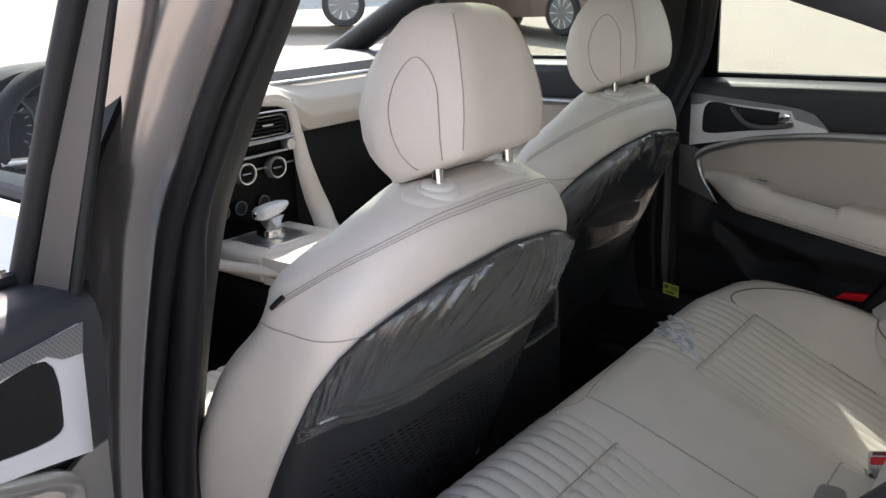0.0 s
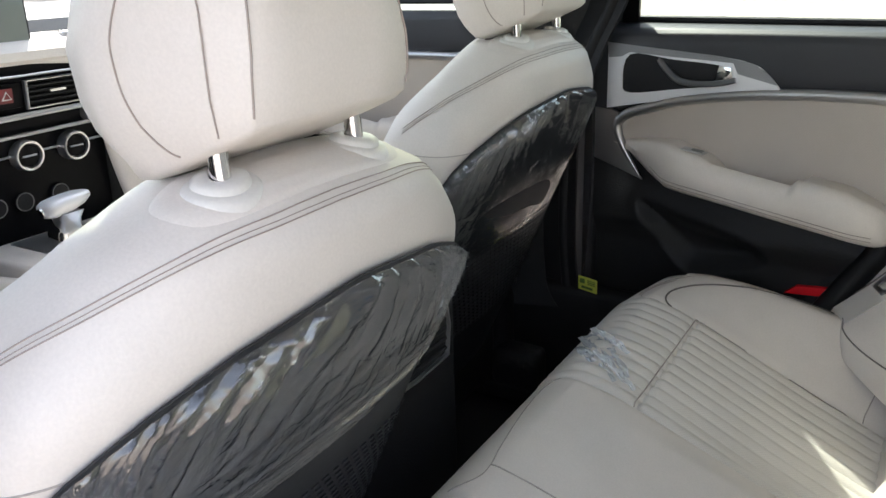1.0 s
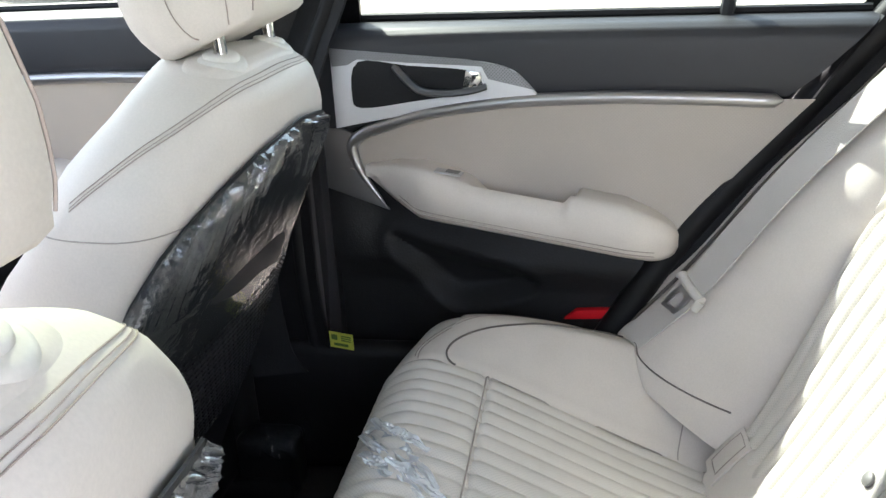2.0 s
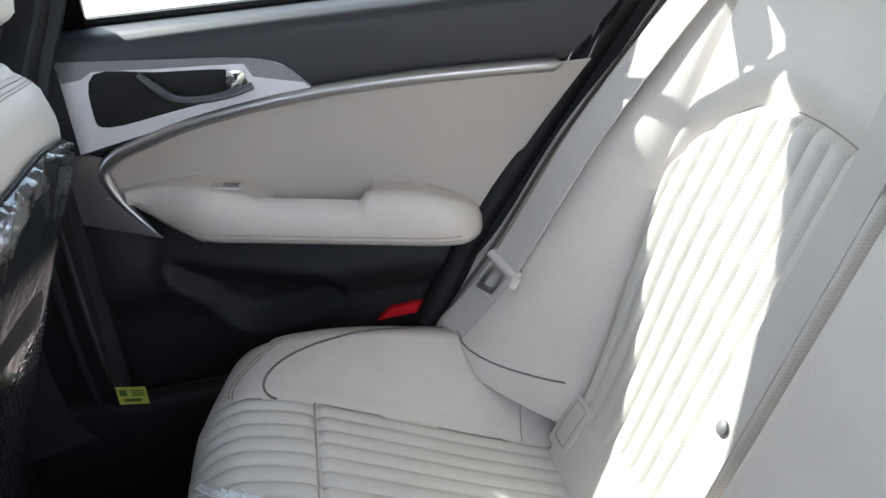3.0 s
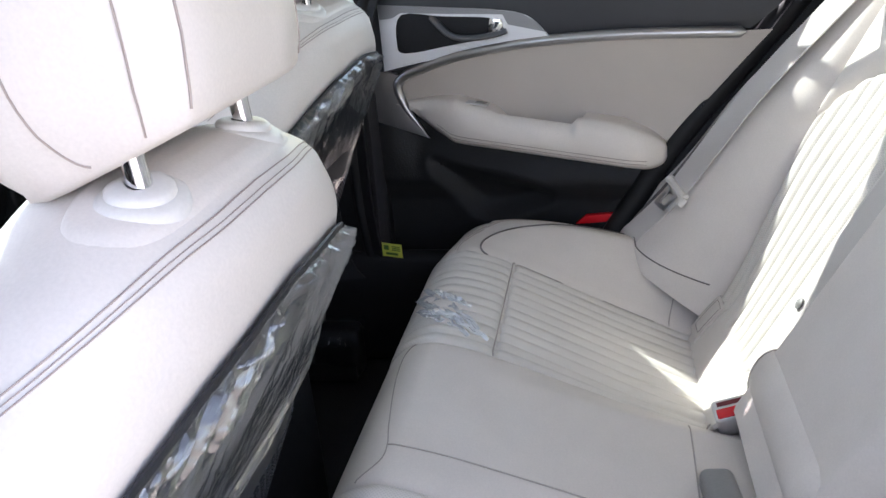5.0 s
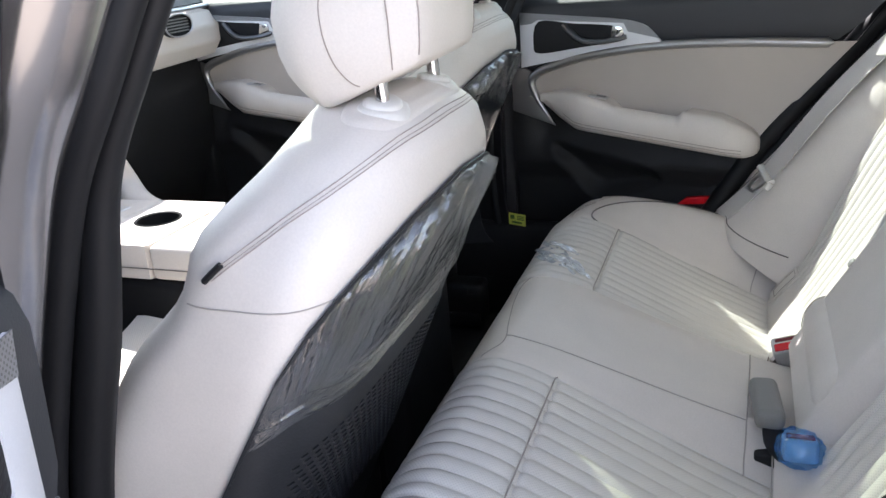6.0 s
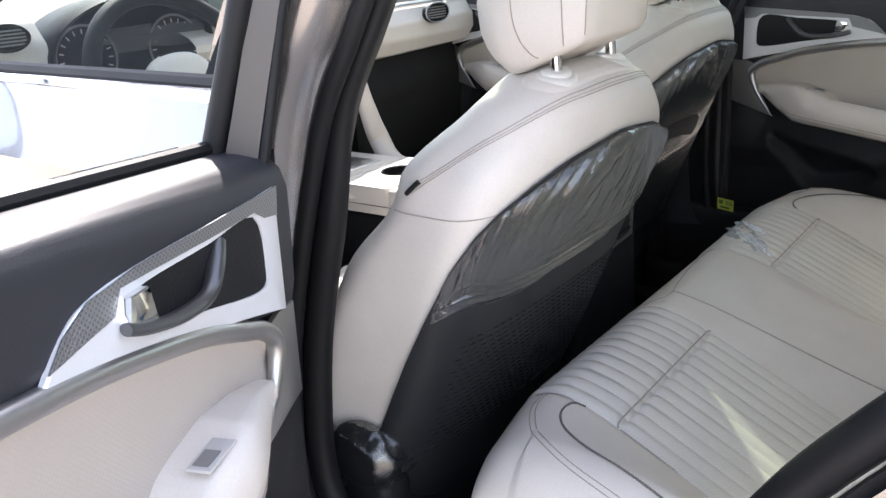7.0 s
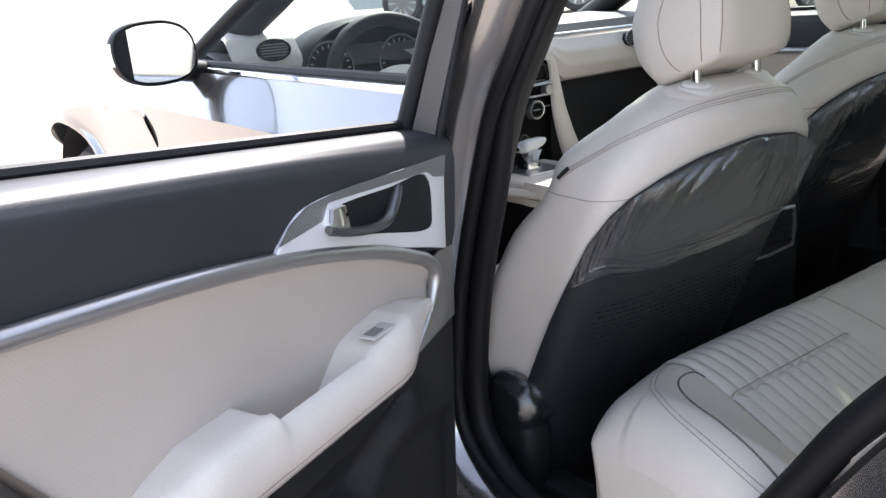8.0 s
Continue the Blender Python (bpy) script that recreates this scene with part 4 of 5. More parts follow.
part("cushion", cushion_sheet(-XI0, XI0, 60), LEATHER, rear, "smooth beige centre cushion")
for s in (-1, 1):
    part("cushion_insert", cushion_sheet(s * XI0, s * XI1, 150), PERF, rear, "fluted perforated leather insert")
    part("cushion_bolster", cushion_sheet(s * XI1, s * 0.68, 36), LEATHER, rear, "rounded smooth leather side bolster")
    part("cushion_side", grid(lambda u, v, s=s: cushion_pt(s * 0.68, u) * (1 - v) + Vector((s * 0.665, cushion_pt(s * 0.68, u).y, 0.38)) * v, 40, 6), LEATHER, rear)
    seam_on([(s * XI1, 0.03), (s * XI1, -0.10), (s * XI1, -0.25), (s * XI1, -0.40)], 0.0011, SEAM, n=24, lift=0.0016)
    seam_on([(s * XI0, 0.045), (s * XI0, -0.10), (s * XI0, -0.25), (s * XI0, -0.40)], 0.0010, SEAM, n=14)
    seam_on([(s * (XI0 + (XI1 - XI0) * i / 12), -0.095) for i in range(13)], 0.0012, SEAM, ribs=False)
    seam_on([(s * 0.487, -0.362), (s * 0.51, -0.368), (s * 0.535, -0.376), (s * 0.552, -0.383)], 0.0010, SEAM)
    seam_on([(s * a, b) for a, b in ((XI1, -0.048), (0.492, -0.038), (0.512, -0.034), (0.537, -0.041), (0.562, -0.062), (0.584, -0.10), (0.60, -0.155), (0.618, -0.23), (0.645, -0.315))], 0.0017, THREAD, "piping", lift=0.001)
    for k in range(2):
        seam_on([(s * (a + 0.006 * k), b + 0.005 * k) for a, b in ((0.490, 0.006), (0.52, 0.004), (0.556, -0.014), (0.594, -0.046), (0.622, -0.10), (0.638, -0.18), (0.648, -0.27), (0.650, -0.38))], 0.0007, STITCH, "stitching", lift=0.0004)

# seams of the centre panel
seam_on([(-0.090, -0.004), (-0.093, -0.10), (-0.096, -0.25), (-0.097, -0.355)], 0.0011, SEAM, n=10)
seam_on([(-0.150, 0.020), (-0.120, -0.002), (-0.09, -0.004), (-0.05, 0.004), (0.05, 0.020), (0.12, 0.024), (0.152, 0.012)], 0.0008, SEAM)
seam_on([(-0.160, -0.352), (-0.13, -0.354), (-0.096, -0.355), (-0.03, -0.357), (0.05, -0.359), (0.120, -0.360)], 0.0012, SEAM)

SB = Vector((0, -0.48, 0.876)).normalized()
SN = Vector((0, 0.876, 0.48)).normalized()
B0 = Vector((0, -0.455, 0.565))
TOPS = smooth_rows([(0.10, 0.59), (0.168, 0.605), (0.22, 0.618), (0.27, 0.638), (0.34, 0.652), (0.407, 0.650), (0.45, 0.629), (0.483, 0.589), (0.52, 0.527), (0.54, 0.449)])
WING = smooth_rows([(-0.10, 0.178), (-0.04, 0.170), (0.143, 0.142), (0.43, 0.113), (0.69, 0.072), (0.90, 0.036), (1.06, 0.02)])


def crease(q):
    """Where the insert of the backrest meets its wing."""
    return 0.476 + 0.05 * min(max(q, 0.0), 0.48) + 0.06 * max(0.0, q - 0.48)


def back_pt(x, q):
    ax = abs(x)
    cr = crease(q)
    r = min(1.0, max(0.0, (ax - cr) / (0.66 - cr)))
    h = table(WING, q) * (1 - (1 - r) ** 2.5)
    h += 0.033 * step(0.02, 0.46, q) * (min(1.0, max(0.0, (ax - 0.168) / (cr - 0.168))) ** 2) * (1 - r)
    top = table(TOPS, 0.168 + (ax - 0.168) * 0.372 / (cr - 0.168))
    ins = step(0.0, 0.010, cr - ax) * step(0.172, 0.180, ax)
    f = abs(((ax - 0.168) / 0.0285) % 1.0 * 2 - 1)
    h += 0.0088 * (1 - f ** 3) * ins * step(top + 0.002, top - 0.02, q)
    h -= 0.006 * math.exp(-((q - top) / 0.010) ** 2) * step(0.15, 0.18, ax) * step(cr + 0.03, cr, ax)
    h += 0.012 * step(top, top + 0.05, q) * step(0.15, 0.2, ax) * step(0.60, 0.5, ax)
    h -= 0.005 * math.exp(-((ax - cr) / 0.006) ** 2) * step(1.0, 0.80, q)
    h += 0.035 * step(0.175, 0.13, ax)
    h -= 0.022 * math.exp(-((ax - 0.168) / 0.007) ** 2)
    h -= 0.10 * step(0.93, 1.06, q) ** 2
    return B0 + SB * (q * 0.68) + SN * h + Vector((x, 0, 0))


def back_sheet(fn, nx, ny):
    return grid(lambda u, v: back_pt(*fn(u, v)), nx, ny)


part("backrest", back_sheet(lambda u, v: (-0.168 + 0.336 * u, -0.02 + 1.07 * v), 40, 80), LEATHER, rear, "smooth beige centre backrest")
for s in (-1, 1):
    def low_xq(u, v, s=s):
        q = -0.05 + (table(TOPS, 0.168 + 0.372 * u) + 0.05) * v
        return s * (0.168 + u * (crease(q) - 0.168)), q

    def high_xq(u, v, s=s):
        q0 = low_xq(u, 1.0)[1]
        q = q0 + (1.05 - q0) * v
        return s * (0.168 + u * (crease(q) - 0.168)), q

    def wing_xq(u, v, s=s):
        q = -0.08 + 1.13 * v
        return s * (crease(q) + (0.66 - crease(q)) * u), q

    part("back_insert", back_sheet(low_xq, 160, 90), PERFBACK, rear, "fluted perforated leather back insert")
    part("back_upper", back_sheet(high_xq, 60, 30), LEATHER, rear, "smooth leather above the fluted insert")
    part("back_wing", back_sheet(wing_xq, 36, 70), LEATHER, rear, "smooth leather backrest wing")
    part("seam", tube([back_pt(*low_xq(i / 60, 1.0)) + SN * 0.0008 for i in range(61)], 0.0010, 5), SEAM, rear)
    low = []
    for i in range(25):
        x, a, c = s * (0.49 + 0.165 * i / 24), -0.08, 0.30
        for k in range(30):
            m = (a + c) / 2
            p = back_pt(x, m)
            if p.y < BACK_Y or p.z > cushion_pt(x, q_of(x, p.y)).z:
                c = m
            else:
                a = m
        low.append(back_pt(x, c) + Vector((0, 0.0010, 0.0008)))
    high = []
    for i in range(25):
        x, a, c = s * (0.49 + 0.165 * i / 24), -0.08, 0.40
        aim = max(low[i].z + 0.002, 0.582 + 0.36 * (abs(x) - 0.49))
        for k in range(30):
            m = (a + c) / 2
            a, c = (m, c) if back_pt(x, m).z < aim else (a, m)
        high.append(back_pt(x, c) + SN * 0.0015)

    def bolster_back(u, v, low=low, high=high):
        k = u * 24
        i = min(int(k), 23)
        p, q = low[i].lerp(low[i + 1], k - i), high[i].lerp(high[i + 1], k - i)
        return p.lerp(q, v) + SN * (0.09 * (q - p).length * math.sin(math.pi * v) * min(1, 8 * u) + 0.0004)

    part("bolster_back", grid(bolster_back, 48, 12), LEATHER, rear, "smooth rear end of the side bolster")
    part("joint_line", tube(high[:21], 0.0013, 6), THREAD, rear)
    part("back_side", grid(lambda u, v, s=s: back_pt(s * 0.66, -0.08 + 1.1 * v) + Vector((s * 0.014 * u, 0, 0)) + SN * (0.010 * u ** 1.5), 5, 40, thick=0.004), LEATHER, rear, "leather side panel beside the door seal")
    part("piping", tube([back_pt(s * 0.66, -0.07 + 1.05 * i / 40) + SN * 0.002 for i in range(41)], 0.0030, 6), THREAD, rear)
    rings = []
    for zz, w, d in ((0, 0.10, 0.03), (0.010, 0.125, 0.045), (0.03, 0.135, 0.05), (0.07, 0.13, 0.045), (0.085, 0.11, 0.032), (0.092, 0.08, 0.02)):
        c = B0 + SB * (0.66 + zz) + SN * 0.02 + Vector((s * 0.33, 0, 0))
        rings.append([c + Vector((w * math.copysign(abs(math.cos(a)) ** 0.7, math.cos(a)), 0, 0)) + SN * d * math.copysign(abs(math.sin(a)) ** 0.7, math.sin(a)) for a in (2 * math.pi * k / 36 for k in range(36))])
    part("headrest", loft(rings), LEATHER, rear, "beige leather headrest", sharp=60)

    # sloped strip between cushion and backrest, with the child-seat anchor flap
    def strip_pt(x, t, lift=0.0):
        low = table(Z_INSERT, -0.393) + (table(Z_CENTRE, -0.393) - table(Z_INSERT, -0.393)) * step(0.20, 0.12, abs(x)) - 0.006
        y = -0.392 - 0.070 * t - 0.006 * math.sin(math.pi * t) - 0.3 * max(0, t - 0.85)
        return Vector((x, y, low + (0.578 - low) * t ** 0.9 + 0.012 * math.sin(math.pi * t))) + Vector((0, 0.77, 0.64)) * lift

    roll = part("lower_strip", grid(lambda u, v, s=s: strip_pt(s * (0.135 + 0.352 * u), v) - Vector((0, 0.02, 0.012)) * step(0.93, 1.0, u) ** 2, 60, 14, thick=0.006), LEATHER, rear, "smooth sloped leather strip under the backrest")
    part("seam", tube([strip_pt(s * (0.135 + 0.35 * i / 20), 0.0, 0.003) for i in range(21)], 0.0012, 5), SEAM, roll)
    flap = spline([(0.434, 0.12, 0), (0.478, 0.12, 0), (0.483, 0.17, 0), (0.483, 0.70, 0), (0.478, 0.76, 0), (0.434, 0.76, 0), (0.429, 0.70, 0), (0.429, 0.17, 0)], 4, True)
    part("anchor_flap", slab([(p.x, p.y) for p in flap], lambda a, b, w, s=s: strip_pt(s * a, b, 0.0005 + w), 0.003, 0.0015), LEATHER, roll)
    part("flap_stitching", tube([strip_pt(s * (0.456 + (p.x - 0.456) * 0.6), 0.44 + (p.y - 0.44) * 0.75, 0.0037) for p in flap + flap[:1]], 0.0006, 4), STITCH, roll)

# rounded foot of the centre backrest
rings = []
for x, e in ((-0.135, 0.35), (-0.132, 0.7), (-0.122, 0.92), (-0.10, 1.0), (0.12, 1.0), (0.145, 0.95), (0.160, 0.78), (0.166, 0.4)):
    rings.append([Vector((x, -0.472 + 0.036 * e * math.cos(a), 0.605 + 0.052 * e * math.sin(a))) for a in (2 * math.pi * k / 24 for k in range(24))])
part("armrest_foot", loft(rings), LEATHER, rear, "smooth rounded leather foot of the centre backrest", sharp=70)
part("seam", tube([Vector((0.138, -0.472 + 0.0365 * math.cos(a), 0.605 + 0.0525 * math.sin(a))) for a in (2 * math.pi * k / 24 for k in range(25))], 0.0009, 5), SEAM, rear)

# ---- belts and small things on the rear seat ----
belt = thing("seat_belt", (0.62, -0.36, 0.60), "beige seat belt with pale slider and chrome tongue", "seat belt", "rear belts")
BX = [(-0.04, 0.618), (0.16, 0.600), (0.35, 0.589), (0.55, 0.583), (0.70, 0.577), (1.02, 0.550)]
STAND_OFF = [(-0.04, 0.003), (0.10, 0.005), (0.20, 0.008), (0.60, 0.018), (1.02, 0.016)]


def belt_pt(q, side=0.0, lift=0.0):
    """A place on the taut webbing, which stands off the seat."""
    mid = back_pt(table(BX, q), q) + Vector((-0.60, 0.70, 0.38)) * (table(STAND_OFF, q) + lift)
    return mid + Vector((0.86, 0.45, 0.10)) * side


part("webbing", strap([belt_pt(-0.03 + 1.05 * i / 40) for i in range(41)], lambda t: (belt_pt(-0.03 + 1.05 * t, 0.027) - belt_pt(-0.03 + 1.05 * t, -0.027)) / 2), BELT, belt, "beige woven webbing")
bar = [belt_pt(0.165, 0.030, 0.004), belt_pt(0.160, 0.015, 0.006), belt_pt(0.150, -0.015, 0.006), belt_pt(0.143, -0.034, 0.004)]
sl = part("slider", tube(spline(bar, 5), lambda t: 0.0072 + 0.002 * (2 * t - 1) ** 4, 12, 0.8), BEIGEPLASTIC, belt, "pale plastic belt slider")
part("slider_foot", tube([belt_pt(0.143, -0.034, 0.004), belt_pt(0.120, -0.036, 0.003)], 0.0072, 12), BEIGEPLASTIC, sl)


def tongue_to(a, b, w):
    return belt_pt(0.118 + b, a, 0.003 + w)


o = [(-0.017, -0.034), (0.017, -0.034), (0.019, 0.0), (0.016, 0.034), (-0.016, 0.034), (-0.019, 0.0)]
part("latch_tongue", ring_slab(o, [(0.5 * a, 0.55 * b - 0.004) for a, b in o], tongue_to, 0.003), SILVER, belt, "chrome latch tongue")

cbelt = thing("centre_belt", (0.16, -0.45, 0.58), "beige centre belt lying on the backrest", "seat belt", "rear belts")


part("webbing", strap([B0 + SB * (q * 0.68) + SN * (0.011 + 0.010 * step(0.6, 0.8, q)) + Vector((0.203 + 0.012 * q, 0, 0)) for q in (0.02 + 0.96 * i / 30 for i in range(31))], lambda t: Vector((0.0235, 0, 0.004))), BELT, cbelt, "beige woven webbing")
c = B0 + SB * (0.198 * 0.68) + SN * 0.0125 + Vector((0.205, 0, 0))
part("stop_button", loft([[c + SN * hh + Vector((r * math.cos(a), 0, 0)) + SB * (r * math.sin(a)) for a in (2 * math.pi * k / 20 for k in range(20))] for hh, r in ((0, 0.008), (0.003, 0.008), (0.005, 0.005), (0.0055, 0.001))]), GREYPLASTIC, cbelt, "dark belt stop button")

buckle = thing("seat_buckle", (0.135, -0.42, 0.53), "pale buckle with red release button beside the cushion", "buckle", "rear buckles")
M = Matrix.Translation((0.134, -0.420, 0.572)) @ pose(0, 0, 0, -20, -30, 12)
for nm, lab, m, dims in (("housing", "pale plastic housing", BEIGEPLASTIC, (-0.016, 0.016, -0.030, 0.030, -0.060, 0.0, 0.006)), ("button", "red release button", RED, (-0.0125, 0.001, -0.025, 0.025, -0.004, 0.002, 0.0018)), ("slot", "dark red latch slot", MAROON, (0.0045, 0.0105, -0.022, 0.022, -0.006, 0.0012, 0.0005))):
    bm = box(*dims)
    bm.transform(M)
    part(nm, bm, m, buckle, lab)

grey = thing("seat_buckle", (-0.08, -0.38, 0.55), "grey centre buckle lying in its pocket", "buckle", "rear buckles")
bm = box(-0.062, 0.062, -0.020, 0.020, -0.015, 0.015, 0.011, 4)
bm.transform(Matrix.Translation((-0.078, -0.380, 0.580)) @ pose(0, 0, 0, 0, 6, 4))
part("housing", bm, GREYPLASTIC, grey)
part("buckle_tether", strap(spline([(-0.132, -0.388, 0.575), (-0.155, -0.392, 0.555), (-0.15, -0.41, 0.53)], 5), lambda t: Vector((0, 0.014, 0.004)), 0.003), BLACK, grey)
part("buckle_pocket", box(-0.138, -0.104, -0.452, -0.366, 0.48, 0.531, 0.003), BLACK, grey, "dark pocket between the cushions")

blue = thing("seat_buckle", (-0.15, -0.42, 0.54), "buckle with red button wrapped in blue film", "buckle", "rear buckles")
M = Matrix.Translation((-0.150, -0.421, 0.562)) @ pose(0, 0, 0, 0, 20, 0)
for nm, lab, m, dims in (("housing", "grey plastic housing", SILVERPAINT, (-0.036, 0.034, -0.022, 0.022, -0.016, 0.014, 0.006)), ("button", "red release button", RED, (-0.026, -0.008, -0.0175, 0.0175, 0.010, 0.0175, 0.002))):
    bm = box(*dims)
    bm.transform(M)
    part(nm, bm, m, blue, lab)


def wrap(u, v):
    a = 2 * math.pi * u
    r = 1 + 0.17 * noise.noise(Vector((math.cos(a) * 3, math.sin(a) * 3, v * 7))) + 0.05 * noise.noise(Vector((math.cos(a) * 9, math.sin(a) * 9, v * 20)))
    w = math.sin(math.pi * min(1, max(0.0, v)) ** 0.9) ** 0.30
    return M @ Vector((-0.054 + 0.105 * v, 0.031 * math.copysign(abs(math.cos(a)) ** 0.7, math.cos(a)) * r * w, -0.002 + 0.0235 * math.sin(a) * r * w))


part("wrapping", grid(wrap, 60, 36, True), BLUEFILM, blue, "crinkled blue protective film")


def wrapper(name, strips, label, seed):
    """A torn clear bag: narrow crumpled strips of film side by side."""
    t = thing(name, strips[0][0], label, "plastic film")
    for k, (a, b, wide, lift) in enumerate(strips):
        a, b = Vector(a), Vector(b)
        d = (b - a).normalized()
        side = d.cross(Vector((0, 0.3, 0.95))).normalized()

        def f(u, v, a=a, b=b, side=side, wide=wide, lift=lift, k=k):
            c = a + (b - a) * u
            twist = 0.7 * noise.noise(Vector((u * 4, k * 3.1, seed)))
            w = wide * (v - 0.5) * (0.55 + 0.45 * math.sin(math.pi * min(1, u * 1.1)))
            bulge = abs(math.sin(5 * v + 6 * u + k)) * 0.003 + 0.0035 * noise.noise(Vector((u * 16, v * 5, seed + k)))
            return c + side * (w * math.cos(twist) + 0.005 * noise.noise(Vector((u * 5, k, seed)))) + Vector((0, 0.3, 0.95)) * (lift + abs(w * math.sin(twist)) + bulge * math.sin(math.pi * u) + 0.003)

        part("sheet", grid(f, 60, 12), FILM2, t)
    return t


WR = [((0.330, 0.030), (0.200, -0.075), 0.016, 0.004), ((0.318, 0.036), (0.240, -0.040), 0.022, 0.002), ((0.300, 0.040), (0.215, -0.045), 0.014, 0.006), ((0.275, 0.022), (0.180, -0.060), 0.012, 0.002),
      ((0.300, 0.010), (0.262, -0.055), 0.014, 0.007), ((0.262, 0.030), (0.205, -0.020), 0.018, 0.002), ((0.235, -0.010), (0.185, -0.088), 0.013, 0.005)]
wrapper("plastic_wrapper", [(on_seat(*a), on_seat(*b), w, l) for a, b, w, l in WR], "torn clear plastic wrapper on the cushion", 2.3)

# tag on the pillar foot
t = thing("pillar_tag", (0.70, 0.19, 0.57), "small yellow-green printed tag on black trim", "label")
TD, TU = Vector((-0.12, -0.99, 0)).normalized(), Vector((0, 0, 1))


def tag_to(a, b, w):
    return Vector((0.695, 0.205, 0.587)) + TD * a - TU * b + Vector((-0.99, 0.12, 0)) * w


part("card", slab([(0, 0), (0.044, 0.004), (0.044, 0.034), (0, 0.030)], tag_to, 0.001), YELLOW, t)
part("print", slab([(0.004, 0.005), (0.015, 0.006), (0.015, 0.016), (0.004, 0.015)], lambda a, b, w: tag_to(a, b, w + 0.0012), 0.0004), INK, t)
for k in range(3):
    part("print", slab([(0.022, 0.007 + 0.004 * k), (0.040, 0.009 + 0.004 * k), (0.040, 0.011 + 0.004 * k), (0.022, 0.009 + 0.004 * k)], lambda a, b, w: tag_to(a, b, w + 0.0012), 0.0004), INK, t)
part("print", slab([(0.008, 0.021), (0.034, 0.0235), (0.034, 0.0285), (0.008, 0.026)], lambda a, b, w: tag_to(a, b, w + 0.0012), 0.0004), INK, t)

# ---- front cabin ----
dash = thing("dashboard", (0, 1.1, 0.6), "two-tone black and beige dashboard", "dashboard")
DARKTOP = mat("dash_top_vinyl", (0.10, 0.10, 0.10), 0.5, bump=0.3, grain=400)


def sweep_x(x0, x1, prof, n=24, bow=0.0):
    """A profile in y and z, swept across the car, bowed towards the windscreen at the ends."""
    return grid(lambda u, v: Vector((x0 + (x1 - x0) * v, table2(prof, u)[0] + bow * ((x0 + (x1 - x0) * v) / 0.75) ** 2, table2(prof, u)[1])), 4 * (len(prof) - 1), n)


def table2(prof, u):
    k = u * (len(prof) - 1)
    i = min(int(k), len(prof) - 2)
    a, b = prof[i], prof[i + 1]
    return a[0] + (b[0] - a[0]) * (k - i), a[1] + (b[1] - a[1]) * (k - i)


part("top_pad", sweep_x(-0.76, 0.76, [(1.0, 1.10), (0.985, 1.125), (1.0, 1.145), (1.06, 1.158), (1.25, 1.165), (1.50, 1.13)], bow=0.06), DARKTOP, dash, "dark vinyl dashboard top")


def pad(u, v):
    """One soft pad: a hood over the centre vents that turns into the passenger's pad."""
    x = -0.30 + 1.06 * v
    k = step(0.10, 0.24, x)
    near = table2([(1.02, 1.128), (0.985, 1.124), (0.955, 1.112), (0.938, 1.098), (0.936, 1.084), (0.952, 1.066)], u)
    far = table2([(1.0, 1.112), (0.965, 1.105), (0.94, 1.07), (0.94, 1.03), (0.965, 0.995), (1.03, 0.98)], u)
    return Vector((x, near[0] + (far[0] - near[0]) * k + 0.05 * k * (x / 0.75) ** 2, near[1] + (far[1] - near[1]) * k))


part("soft_pad", grid(pad, 30, 90), LEATHER, dash, "beige leather pad over the vents and glove box")
part("accent_strip", tube([(x, 0.972 + 0.05 * (x / 0.75) ** 2, 1.118) for x in (0.12 + 0.63 * i / 20 for i in range(21))], 0.006, 8), SILVER, dash, "satin silver accent strip")
part("glove_box", sweep_x(0.16, 0.76, [(1.03, 0.985), (1.01, 0.90), (1.02, 0.75), (1.10, 0.55), (1.25, 0.40)], bow=0.05), BLACK, dash, "black glove box")
part("knee_panel", sweep_x(-0.76, -0.16, [(0.95, 1.06), (0.93, 0.98), (0.97, 0.85), (1.05, 0.60), (1.25, 0.40)], bow=0.05), BLACK, dash, "black knee panel")
part("bulkhead", box(-0.74, 0.74, 1.30, 1.36, 0.25, 1.10, 0.01), BLACK, dash)
# centre stack
part("stack_panel", grid(lambda u, v: Vector((-0.17 + 0.33 * u, 0.962 - 0.02 * v * v, 0.74 + 0.34 * v)), 8, 12), PIANO, dash, "black centre stack")


def stack_to(a, b, w):
    v = (b - 0.74) / 0.34
    return Vector((a, 0.960 - 0.02 * v * v - w, b))


for x0, x1 in ((0.012, 0.138), (-0.150, -0.062)):
    o = [(x0, 1.002), (x1 - 0.012, 1.002), (x1, 1.010), (x1 - 0.006, 1.042), (x1 - 0.02, 1.052), (x0, 1.052)]
    i = [(x0 + 0.002, 1.0045), (x1 - 0.013, 1.0045), (x1 - 0.003, 1.0115), (x1 - 0.0085, 1.040), (x1 - 0.021, 1.0495), (x0 + 0.002, 1.0495)]
    vent = part("vent", ring_slab(o, i, stack_to, 0.010), SILVER, dash, "air vent with silver rim")
    for k in range(4):
        part("slat", slab([(x0 + 0.008, 1.012 + 0.009 * k), (x1 - 0.016, 1.012 + 0.009 * k), (x1 - 0.016, 1.015 + 0.009 * k), (x0 + 0.008, 1.015 + 0.009 * k)], stack_to, 0.006), BLACK, vent)
    part("vane", slab([(x0 + 0.045, 1.027), (x0 + 0.075, 1.027), (x0 + 0.075, 1.031), (x0 + 0.045, 1.031)], lambda a, b, w: stack_to(a, b, w + 0.006), 0.004), SILVER, vent)
